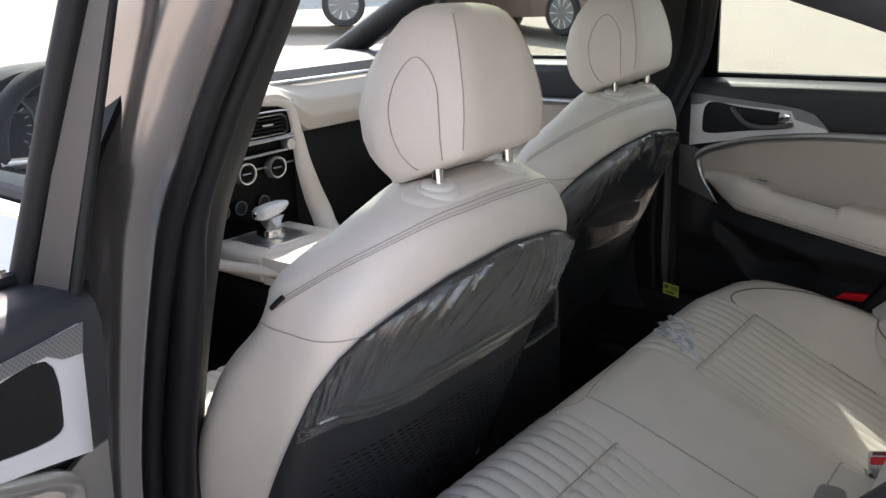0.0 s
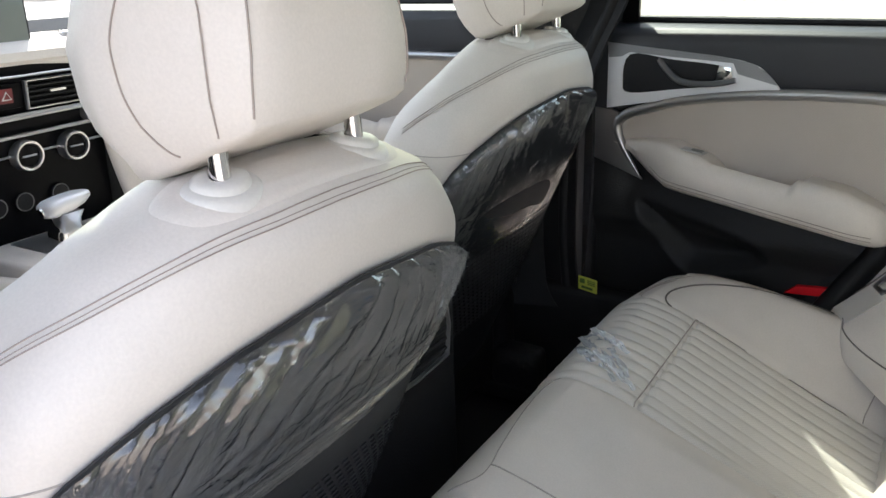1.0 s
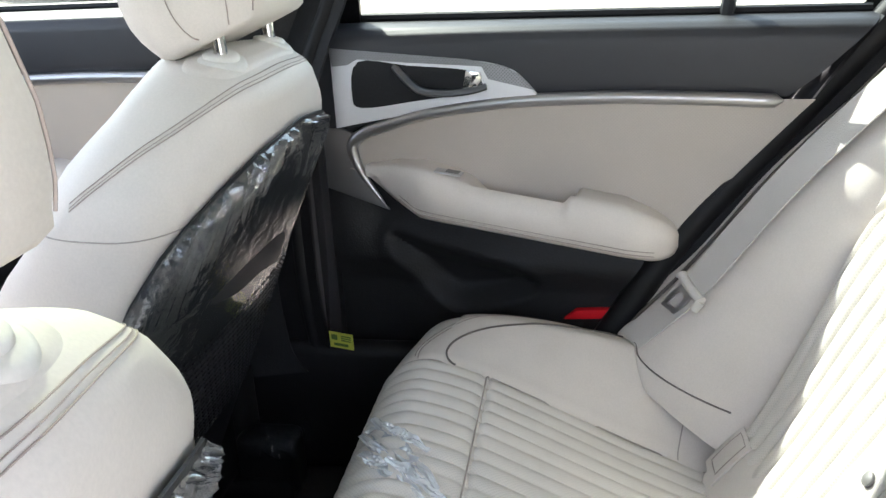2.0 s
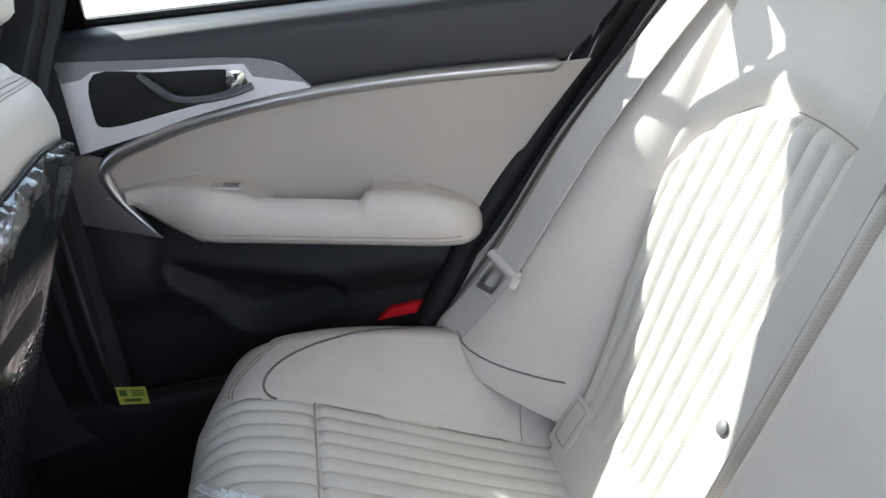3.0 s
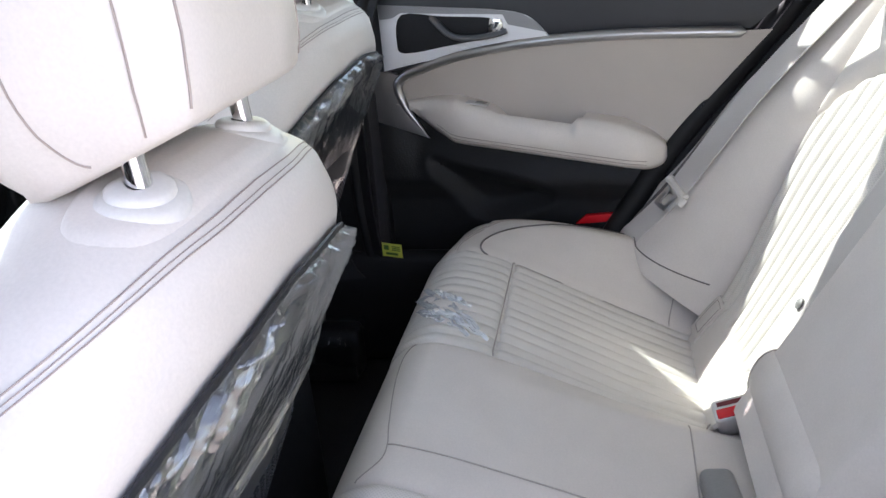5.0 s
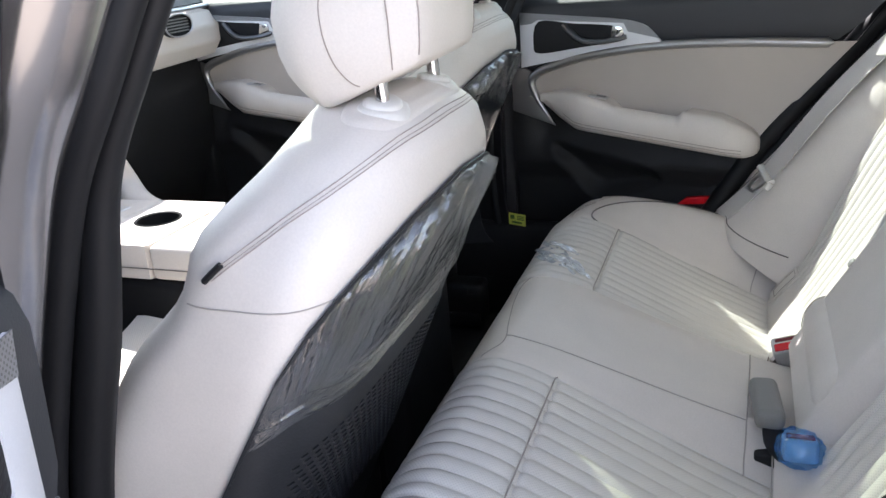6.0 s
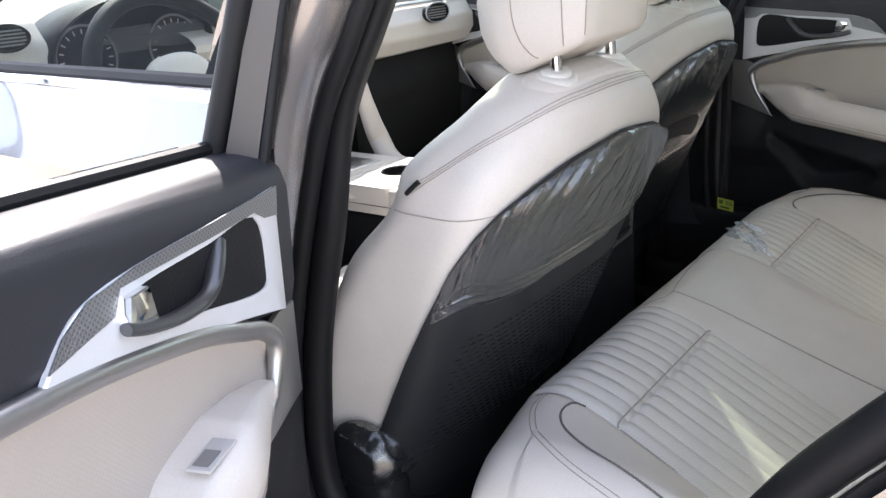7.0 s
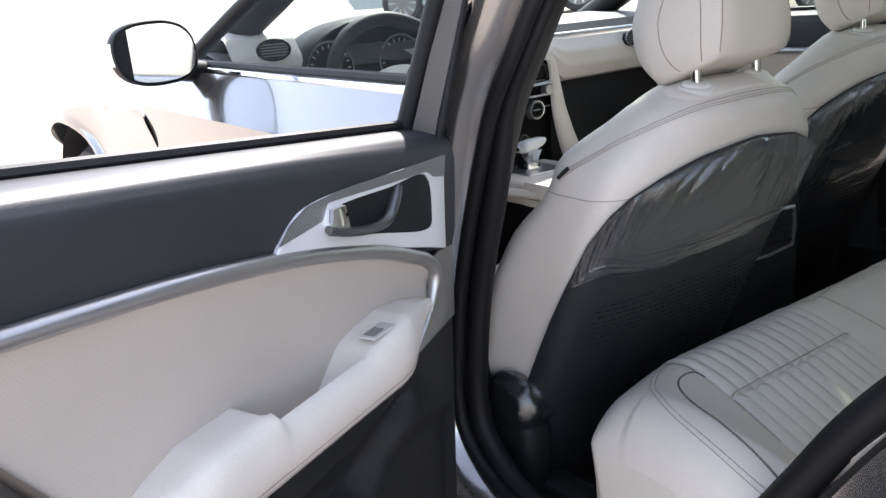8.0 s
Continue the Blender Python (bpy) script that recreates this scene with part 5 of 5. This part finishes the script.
hz = part("hazard_button", slab([(-0.05, 1.008), (0.004, 1.008), (0.004, 1.05), (-0.05, 1.05)], stack_to, 0.006, 0.002), PIANO, dash)
part("hazard_lens", slab([(-0.036, 1.018), (-0.012, 1.018), (-0.012, 1.042), (-0.036, 1.042)], lambda a, b, w: stack_to(a, b, w + 0.006), 0.002, 0.001), MAROON, hz, "red hazard lens with triangle")
part("hazard_triangle", tube([stack_to(a, b, 0.009) for a, b in ((-0.032, 1.024), (-0.016, 1.024), (-0.024, 1.037), (-0.032, 1.024))], 0.0012, 5), BEIGEPLASTIC, hz)
for k, z in enumerate((0.992, 0.962)):
    part("bright_bar", tube([stack_to(x, z + 0.10 * (x + 0.0) * 0.15, 0.012) for x in (-0.16, -0.05, 0.05, 0.15)], 0.0035, 8), SILVER, dash)
part("volume_knob", tube([stack_to(0.128, 0.977, 0.0), stack_to(0.128, 0.977, 0.026)], 0.013, 20), SILVER, dash)
for x in (-0.097, -0.006, 0.086):
    kn = part("climate_knob", loft([[stack_to(x + r * math.cos(a), 0.926 + r * math.sin(a), w) for a in (2 * math.pi * k / 32 for k in range(32))] for w, r in ((0, 0.0265), (0.02, 0.0265), (0.0235, 0.0252), (0.023, 0.0222), (0.012, 0.0205))], True), SILVER, dash, "silver ringed climate knob")
    part("knob_face", loft([[stack_to(x + r * math.cos(a), 0.926 + r * math.sin(a), w) for a in (2 * math.pi * k / 24 for k in range(24))] for w, r in ((0.012, 0.0198), (0.018, 0.0198), (0.019, 0.016))]), PIANO, kn)
    part("knob_mark", tube([stack_to(x - 0.013, 0.926, 0.020), stack_to(x + 0.013, 0.926, 0.020)], 0.0018, 6), SILVER, kn)
part("knob_bar", tube([stack_to(-0.150, 0.926, 0.004), stack_to(0.150, 0.930, 0.004)], 0.0022, 8), SILVER, dash)
vb = spline([(-0.155, 0.999, 0), (0.0, 0.997, 0), (0.125, 0.998, 0), (0.147, 1.012, 0), (0.142, 1.045, 0), (0.122, 1.059, 0), (0.0, 1.060, 0), (-0.155, 1.058, 0)], 5, True)
part("vent_rim", tube([stack_to(p.x, p.y, 0.010) for p in vb + vb[:1]], 0.0022, 8), SILVER, dash, "bright rim round the centre vents")
for x in (-0.12, -0.07, -0.02, 0.05):
    part("seat_heat_button", tube([stack_to(x, 0.845, 0.0), stack_to(x, 0.845, 0.006)], 0.016, 20), BLACK, dash)
    part("button_ring", tube([stack_to(x + 0.016 * math.cos(a), 0.845 + 0.016 * math.sin(a), 0.006) for a in (2 * math.pi * k / 20 for k in range(21))], 0.0011, 5), GREYPLASTIC, dash)
# beige frame running down both sides of the stack
half = [(0.0, 0.948, 1.080), (0.08, 0.947, 1.080), (0.128, 0.945, 1.075), (0.152, 0.942, 1.054), (0.162, 0.938, 0.99), (0.17, 0.935, 0.92), (0.19, 0.93, 0.84), (0.200, 0.918, 0.792), (0.176, 0.875, 0.766), (0.140, 0.80, 0.755), (0.112, 0.72, 0.752), (0.105, 0.64, 0.752)]
path = spline([(-x, y, z) for x, y, z in half[:0:-1]] + half, 8)
part("stack_frame", tube(path, lambda t: (0.62 + 0.38 * step(0.40, 0.60, t)) * (0.012 + 0.018 * step(0.12, 0.32, abs(t - 0.5)) * step(0.5, 0.44, abs(t - 0.5)) + 0.004 * step(0.44, 0.5, abs(t - 0.5))), 14, 0.6), LEATHER, dash, "beige leather frame of the centre stack")
scr = part("screen", box(-0.24, 0.060, 0.965, 0.985, 1.090, 1.198, 0.005), BLACK, dash, "upright display screen")
part("screen_glass", box(-0.233, 0.053, 0.9615, 0.966, 1.100, 1.191, 0.001), SCREEN, scr)
# driver's side: hood, dials, vent
part("cluster_hood", loft([[Vector((-0.40 + 0.21 * math.cos(a) * e, y, 1.10 + 0.115 * math.sin(a) * e * (1 if math.sin(a) > 0 else 0.6))) for a in (2 * math.pi * k / 40 for k in range(40))] for y, e in ((1.08, 0.95), (1.0, 1.0), (0.955, 1.0), (0.94, 0.96), (0.955, 0.90), (1.03, 0.86))]), BLACK, dash, "black instrument hood")
for x in (-0.50, -0.30):
    dial = part("dial", tube([(x, 1.02, 1.10), (x, 1.01, 1.10)], 0.062, 36), BLACK, dash, "dark round gauge")
    part("dial_rim", tube([(x + 0.062 * math.cos(a), 1.005, 1.10 + 0.062 * math.sin(a)) for a in (2 * math.pi * k / 36 for k in range(37))], 0.0025, 6), GREYPLASTIC, dial)
    for k in range(15):
        a = math.radians(-40 + 260 * k / 14)
        part("tick", tube([(x + 0.046 * math.cos(a), 1.006, 1.10 + 0.046 * math.sin(a)), (x + 0.055 * math.cos(a), 1.006, 1.10 + 0.055 * math.sin(a))], 0.0012, 4), BEIGEPLASTIC, dial)
side = part("driver_pad", sweep_x(-0.76, -0.60, [(1.02, 1.20), (0.965, 1.185), (0.93, 1.14), (0.93, 1.08), (0.97, 1.02)], bow=0.03), LEATHER, dash, "beige driver side pad")
va = part("side_vent", loft([[Vector((-0.675 + 0.040 * math.cos(a) * e, 0.935 - w, 1.158 + 0.024 * math.sin(a) * e)) for a in (2 * math.pi * k / 24 for k in range(24))] for w, e in ((0, 1), (0.008, 1), (0.008, 0.85), (0.002, 0.82))]), BLACK, dash)
for k in range(5):
    part("slat", tube([(-0.707, 0.929, 1.146 + 0.006 * k), (-0.643, 0.929, 1.146 + 0.006 * k)], 0.0015, 5), GREYPLASTIC, va)

vr = part("side_vent", loft([[Vector((0.515 + 0.052 * math.copysign(abs(math.cos(a)) ** 0.8, math.cos(a)) * e, 0.957 - w, 1.088 + 0.026 * math.sin(a) * e)) for a in (2 * math.pi * k / 28 for k in range(28))] for w, e in ((0, 1.06), (0.010, 1.05), (0.012, 0.95), (0.004, 0.90))]), BLACK, dash, "black air vent in the passenger pad")
part("vent_ring", tube([(0.515 + 0.052 * math.copysign(abs(math.cos(a)) ** 0.8, math.cos(a)), 0.945, 1.088 + 0.026 * math.sin(a)) for a in (2 * math.pi * k / 28 for k in range(29))], 0.002, 6), SILVER, vr)
for k in range(5):
    part("slat", tube([(0.472, 0.950, 1.074 + 0.007 * k), (0.558, 0.950, 1.074 + 0.007 * k)], 0.0018, 5), GREYPLASTIC, vr)

wheel = thing("steering_wheel", (-0.41, 0.80, 1.04), "black leather steering wheel with silver spokes", "steering wheel")
WM = Matrix.Translation((-0.408, 0.84, 1.045)) @ pose(0, 0, 0, 66, 0, 0)


def wpt(a, r, w=0.0):
    return WM @ Vector((r * math.cos(a), r * math.sin(a), w))


part("rim", tube([wpt(2 * math.pi * k / 64, 0.174) for k in range(65)], 0.0165, 14, caps=False), RUBBER, wheel, "black leather rim")
part("hub", loft([[WM @ Vector((0.075 * e * math.copysign(abs(math.cos(a)) ** 0.8, math.cos(a)), 0.06 * e * math.sin(a), w)) for a in (2 * math.pi * k / 32 for k in range(32))] for w, e in ((-0.05, 0.9), (-0.01, 1.0), (0.012, 0.92), (0.02, 0.7))]), BEIGEPLASTIC, wheel, "pale hub pad")
for a in (0.08, math.pi - 0.08):
    part("spoke", tube([wpt(a, 0.06), wpt(a, 0.18)], 0.018, 10, 0.5), SILVER, wheel, "silver spoke with buttons")
part("spoke", tube([wpt(-math.pi / 2, 0.05), wpt(-math.pi / 2, 0.175)], 0.02, 10, 0.5), BLACK, wheel)
part("column", tube([WM @ Vector((0, 0, -0.04)), WM @ Vector((0, 0, -0.24))], 0.045, 18), BLACK, wheel)
part("stalk", tube([WM @ Vector((-0.04, 0, -0.06)), WM @ Vector((-0.20, 0.02, -0.05))], 0.008, 10), BLACK, wheel)

cons = thing("centre_console", (0, 0.6, 0.35), "beige centre console with cup holders", "console")
part("base", box(-0.12, 0.12, 0.21, 1.0, 0.32, 0.72, 0.02), BLACK, cons, "black console sides")
part("top", box(-0.125, 0.125, 0.42, 0.612, 0.72, 0.782, 0.010), LEATHER, cons, "beige stitched console top")
part("top", box(-0.125, 0.125, 0.768, 0.96, 0.72, 0.782, 0.010), LEATHER, cons, "beige stitched console top")
sq = [(max(-1, min(1, 1.45 * math.cos(a))), max(-1, min(1, 1.45 * math.sin(a)))) for a in (2 * math.pi * (k + 0.5) / 40 for k in range(40))]
part("cup_plate", ring_slab([(0.125 * a, 0.69 + 0.078 * c) for a, c in sq], [(0.010 + 0.041 * math.cos(a), 0.69 + 0.041 * math.sin(a)) for a in (2 * math.pi * (k + 0.5) / 40 for k in range(40))], lambda a, c, w: Vector((a, c, 0.722 + w)), 0.060), LEATHER, cons, "beige console top round the cup holder")
part("stitching", tube([(-0.1265, 0.44, 0.742), (-0.1265, 0.92, 0.742)], 0.001, 5), THREAD, cons)
part("armrest_lid", box(-0.11, 0.11, 0.20, 0.47, 0.72, 0.845, 0.03, 4), LEATHER, cons, "padded beige armrest lid")
part("cup_holder", loft([[Vector((0.01 + r * math.cos(a), 0.69 + r * math.sin(a), z)) for a in (2 * math.pi * k / 32 for k in range(32))] for z, r in ((0.783, 0.044), (0.785, 0.042), (0.783, 0.039), (0.725, 0.037), (0.7215, 0.030), (0.7215, 0.001))], False), BLACK, cons, "round black cup holder")
part("rear_panel", box(-0.115, 0.115, 0.160, 0.225, 0.36, 0.80, 0.015), BLACK, cons, "black rear face of the console")
rv = part("rear_vent", ring_slab([(-0.085, 0.685), (0.0, 0.680), (0.085, 0.685), (0.092, 0.73), (0.085, 0.772), (0.0, 0.778), (-0.085, 0.772), (-0.092, 0.73)], [(-0.080, 0.690), (0.0, 0.685), (0.080, 0.690), (0.087, 0.73), (0.080, 0.767), (0.0, 0.773), (-0.080, 0.767), (-0.087, 0.73)], lambda a, c, w: Vector((a, 0.160 - w, c)), 0.006), SILVER, cons, "rear air vent with bright rim")
for k in range(5):
    part("slat", tube([(-0.078, 0.157, 0.700 + 0.015 * k), (0.078, 0.157, 0.700 + 0.015 * k)], 0.003, 6), BLACK, rv)
part("gear_plate", box(-0.07, 0.07, 0.80, 0.94, 0.778, 0.785, 0.003), SILVER, cons, "silver gear plate")
shift = thing("gear_lever", (0.0, 0.87, 0.788), "chrome gear lever with satin silver grip", "gear lever")
part("shaft", loft([[Vector((x + a * math.copysign(abs(math.cos(t)) ** 0.6, math.cos(t)), y + b * math.copysign(abs(math.sin(t)) ** 0.6, math.sin(t)), z)) for t in (2 * math.pi * k / 24 for k in range(24))] for x, y, z, a, b in ((0.004, 0.885, 0.783, 0.030, 0.028), (0.004, 0.885, 0.796, 0.028, 0.026), (0.002, 0.880, 0.806, 0.021, 0.022), (-0.002, 0.872, 0.822, 0.021, 0.024), (-0.006, 0.866, 0.838, 0.027, 0.030))]), CHROME, shift, "chrome lever shaft", sharp=50)
part("grip", loft([[Vector((x, y + b * math.copysign(abs(math.cos(t)) ** 0.7, math.cos(t)), z + c * math.copysign(abs(math.sin(t)) ** 0.7, math.sin(t)))) for t in (2 * math.pi * k / 24 for k in range(24))] for x, y, z, b, c in ((-0.046, 0.868, 0.843, 0.008, 0.007), (-0.043, 0.866, 0.844, 0.020, 0.012), (-0.034, 0.864, 0.846, 0.024, 0.015), (-0.006, 0.862, 0.850, 0.025, 0.015), (0.022, 0.862, 0.855, 0.021, 0.011), (0.038, 0.862, 0.858, 0.012, 0.006))]), SILVERPAINT, shift, "pale satin silver grip", sharp=60)
part("release_button", tube([(-0.0465, 0.866, 0.843), (-0.050, 0.866, 0.842)], 0.0085, 16), CHROME, shift)

FR = Matrix.Translation((0.745, 0.92, 0.035)) @ pose(0, 0, 0, 0, 0, -90)
car_door("front_door", 1, FR, "closed front door with beige armrest", False, 0.66)

# left front door, seen from outside over the open door
fd = thing("front_door", (-0.85, 0.6, 0.4), "closed front door in silver-grey paint", "car door")


def skin_x(y, z):
    """The side of the body: a sharp shoulder, leaning in above it and tucked in below."""
    if z > 1.045:
        return -(0.915 - 0.062 * ((z - 1.045) / 0.075) ** 0.85)
    low = 1.045 - z
    return -(0.915 - 0.022 * step(0.0, 0.10, low) + 0.034 * step(0.12, 0.38, low) - 0.05 * step(0.45, 0.68, low))


part("outer_skin", grid(lambda u, v: Vector((skin_x(0.12 + 1.03 * u, 0.38 + 0.735 * v), 0.12 + 1.03 * u, 0.38 + 0.735 * v + 0.02 * u)), 24, 40, thick=0.003), PAINT, fd, "silver-grey painted skin")
part("belt_strip", tube([(-0.852, 0.125, 1.120), (-0.846, 0.6, 1.126), (-0.83, 1.08, 1.134)], 0.008, 8), CHROME, fd, "bright window strip")
part("window_seal", tube([(-0.836, 0.125, 1.129), (-0.834, 0.6, 1.138), (-0.82, 1.08, 1.145)], 0.009, 8), RUBBER, fd)
part("inner_sill", box(-0.83, -0.76, 0.18, 1.10, 1.06, 1.125, 0.012), SOFT, fd)
part("inner_panel", box(-0.78, -0.74, 0.36, 1.10, 0.40, 1.07, 0.012), BLACK, fd)
part("window_frame", tube(spline([(-0.81, 0.17, 1.12), (-0.75, 0.12, 1.25), (-0.70, 0.09, 1.36), (-0.69, 0.2, 1.385), (-0.69, 0.55, 1.37), (-0.74, 0.85, 1.27), (-0.80, 1.10, 1.15)], 6), 0.016, 10), RUBBER, fd)
part("pillar_cover", grid(lambda u, v: Vector((-0.838 + 0.128 * v, 0.115 - 0.07 * v + 0.075 * u, 1.12 + 0.26 * v)), 4, 10, thick=0.006), PIANO, fd, "gloss black pillar cover")
part("window_pane", grid(lambda u, v: Vector((-0.825 + 0.125 * v, 0.16 - 0.07 * v + u * (0.93 - 0.42 * v), 1.13 + 0.24 * v)), 4, 4), GLASS, fd)
mir = thing("side_mirror", (-0.88, 0.88, 1.13), "body-coloured wing mirror in a black housing", "mirror")
MO = [Vector((-0.955 + 0.079 * math.copysign(abs(math.cos(a)) ** 0.75, math.cos(a)) - 0.012 * math.sin(a), 0, 1.178 + 0.060 * math.copysign(abs(math.sin(a)) ** 0.8, math.sin(a)) + 0.10 * (0.079 * math.cos(a)))) for a in (2 * math.pi * k / 40 for k in range(40))]
MC = Vector((-0.955, 0, 1.178))
part("housing", loft([[MC + (p - MC) * e + Vector((0, 0.85 + d, 0)) for p in MO] for d, e in ((0.0, 0.93), (-0.008, 0.97), (-0.004, 1.0), (0.03, 0.99), (0.07, 0.85), (0.095, 0.5))]), RUBBER, mir, "black mirror housing")
part("mirror_glass", loft([[MC + (p - MC) * 0.88 + Vector((0, 0.842 + d - 0.17 * ((p - MC) * 0.88).x, 0)) for p in MO] for d in (0.0, 0.002)]), MIRRORGLASS, mir, "mirror glass")
part("stem", tube([(-0.90, 0.90, 1.14), (-0.84, 0.93, 1.13)], 0.022, 12), RUBBER, mir)
part("indicator", tube([(-1.029, 0.858, 1.16), (-1.033, 0.862, 1.20)], 0.008, 8), CHROME, mir)

# wing, wheel arch, wheel, bonnet
WC = Vector((-0.84, 1.93, 0.555))


def wing_pt(u, v):
    y = 1.152 + 1.22 * u
    top = 1.135 - 0.045 * u - 0.10 * u * u - 0.16 * step(0.68, 1.0, u) ** 1.5
    low = max(0.42, WC.z + math.sqrt(max(0.0, 0.175 - (y - WC.y) ** 2)))
    z = low + (top - low) * v
    zc = min(1.045, top - 0.06)
    flat = step(0.35, 0.62, u)
    body = skin_x(y, z - (zc - 1.045)) if z <= zc else -(0.915 - 0.11 * ((z - zc) / (top - zc)) ** (0.85 + 0.9 * flat))
    body -= 0.016 * flat
    edge = 0.014 * math.exp(-((z - low) / 0.025) ** 2) * step(0.42, 0.45, low)
    return Vector((body + 0.20 * step(0.72, 1.0, u) ** 2 - edge, y, z))


part("front_wing", grid(wing_pt, 120, 40), PAINT, car, "silver-grey front wing")
part("front_wing", grid(lambda u, v: Vector((-wing_pt(u, v).x, wing_pt(u, v).y, wing_pt(u, v).z)), 60, 20), PAINT, car, "silver-grey front wing")
part("front_bumper", grid(lambda u, v: Vector(((2 * u - 1) * 0.80, 2.40 + 0.14 * math.cos(math.pi * (u - 0.5)) - 0.03 * (2 * v - 1) ** 2, 0.36 + 0.46 * v)), 24, 10, thick=0.01), PAINT, car, "silver-grey front bumper")
part("boot_lid", grid(lambda u, v: Vector(((2 * u - 1) * 0.66, -1.30 - 0.55 * v, 1.085 - 0.06 * v - 0.03 * (2 * u - 1) ** 2)), 16, 8, thick=0.01), PAINT, car, "silver-grey boot lid")
part("rear_bumper", grid(lambda u, v: Vector(((2 * u - 1) * 0.79, -1.83 - 0.08 * math.cos(math.pi * (u - 0.5)) + 0.03 * (2 * v - 1) ** 2, 0.22 + 0.80 * v)), 24, 12, thick=0.01), PAINT, car, "silver-grey rear panel")
part("arch_liner", grid(lambda u, v: Vector((-0.90 + 0.28 * v, WC.y + 0.40 * math.cos(math.pi * u), WC.z + 0.40 * math.sin(math.pi * u))), 30, 2), BLACK, car)
part("bonnet", grid(lambda u, v: Vector((-0.80 + 1.60 * u, 1.42 + 1.0 * v, 1.08 + 0.05 * (1 - (2 * u - 1) ** 2) - 0.20 * v)), 20, 12, thick=0.01), PAINT, car)


def road_wheel(parent, c, side, r=0.33, m=None):
    w = part("wheel", loft([[c + Vector((side * d, rr * math.cos(a), rr * math.sin(a))) for a in (2 * math.pi * k / 40 for k in range(40))] for d, rr in ((-0.10, r * 0.72), (-0.10, r * 0.93), (-0.07, r), (0.07, r), (0.10, r * 0.94), (0.105, r * 0.80), (0.095, r * 0.70))], False), TYRE, parent, "black rubber tyre")
    part("rim", loft([[c + Vector((side * d, rr * math.cos(a), rr * math.sin(a))) for a in (2 * math.pi * k / 40 for k in range(40))] for d, rr in ((0.095, r * 0.72), (0.098, r * 0.66), (0.05, r * 0.62), (0.045, r * 0.2), (0.07, r * 0.10))]), GREYPLASTIC, w)
    for k in range(10):
        a = 2 * math.pi * k / 10
        part("spoke", tube([c + Vector((side * 0.075, 0.05 * math.cos(a), 0.05 * math.sin(a))), c + Vector((side * 0.088, r * 0.67 * math.cos(a), r * 0.67 * math.sin(a)))], 0.018, 6), SILVER, w)
    return w


road_wheel(car, WC + Vector((0.06, 0, -0.02)), -1, 0.36)
road_wheel(car, Vector((0.78, WC.y, WC.z)), 1, 0.36)
for side in (-1, 1):
    road_wheel(car, Vector((0.76 * side, -0.98, 0.29)), side, 0.36)
part("windscreen", grid(lambda u, v: Vector(((2 * u - 1) * (0.74 - 0.13 * v), 1.47 - 0.76 * v - 0.10 * (2 * u - 1) ** 2 * (1 - v), 1.13 + 0.30 * v + 0.03 * (1 - (2 * u - 1) ** 2))), 12, 6), GLASS, car)
part("rear_window", grid(lambda u, v: Vector(((2 * u - 1) * (0.55 + 0.06 * v), -1.00 - 0.50 * v, 1.37 - 0.29 * v)), 8, 4), GLASS, car)


# ---- the yard outside ----
def parked_car(x, y, turn, m, label):
    z = 0.085 * y + 0.012 * x
    c = thing("parked_car", None, label, "car", "parked cars", matrix=Matrix.Translation((x, y, z)) @ pose(0, 0, 0, 0, 0, turn))
    side = [(-2.3, 0.45), (-2.25, 0.85), (-1.5, 0.95), (-0.8, 1.02), (-0.2, 1.42), (0.6, 1.48), (1.5, 1.30), (2.1, 1.0), (2.3, 0.9), (2.32, 0.4)]
    top = spline([(a, b, 0) for a, b in side], 5)
    rings = []
    for k in range(13):
        q = -1 + 2 * k / 12
        w = 0.9 * q
        sq = 1 - 0.16 * abs(q) ** 3
        rings.append([Vector((w * (1 - 0.16 * step(0.95, 1.45, p.y)), p.x, 0.32 + (p.y - 0.32) * sq)) for p in top] + [Vector((w, 2.2, 0.28)), Vector((w, -2.2, 0.28))])
    part("body", loft(rings), m, c)
    for s in (-1, 1):
        for yy in (-1.4, 1.4):
            road_wheel(c, Vector((s * 0.84, yy, 0.33)), s)
        part("side_window", slab([(-0.45, 1.06), (0.1, 1.38), (0.7, 1.40), (1.35, 1.10)], lambda a, b, w, s=s: Vector((s * (0.90 - 0.12 * step(0.95, 1.45, b) + w), a, b)), 0.01), BLACK, c)
    return c


GREYCAR = mat("grey_car_paint", (0.30, 0.31, 0.32), 0.3, 0.4, coat=0.6)
BROWNCAR = mat("brown_car_paint", (0.16, 0.10, 0.08), 0.3, 0.4, coat=0.6)
parked_car(7.78, 10.34, -135, GREYCAR, "grey parked car across the bright yard")
parked_car(10.86, 7.01, -10, BROWNCAR, "brown parked car across the bright yard")
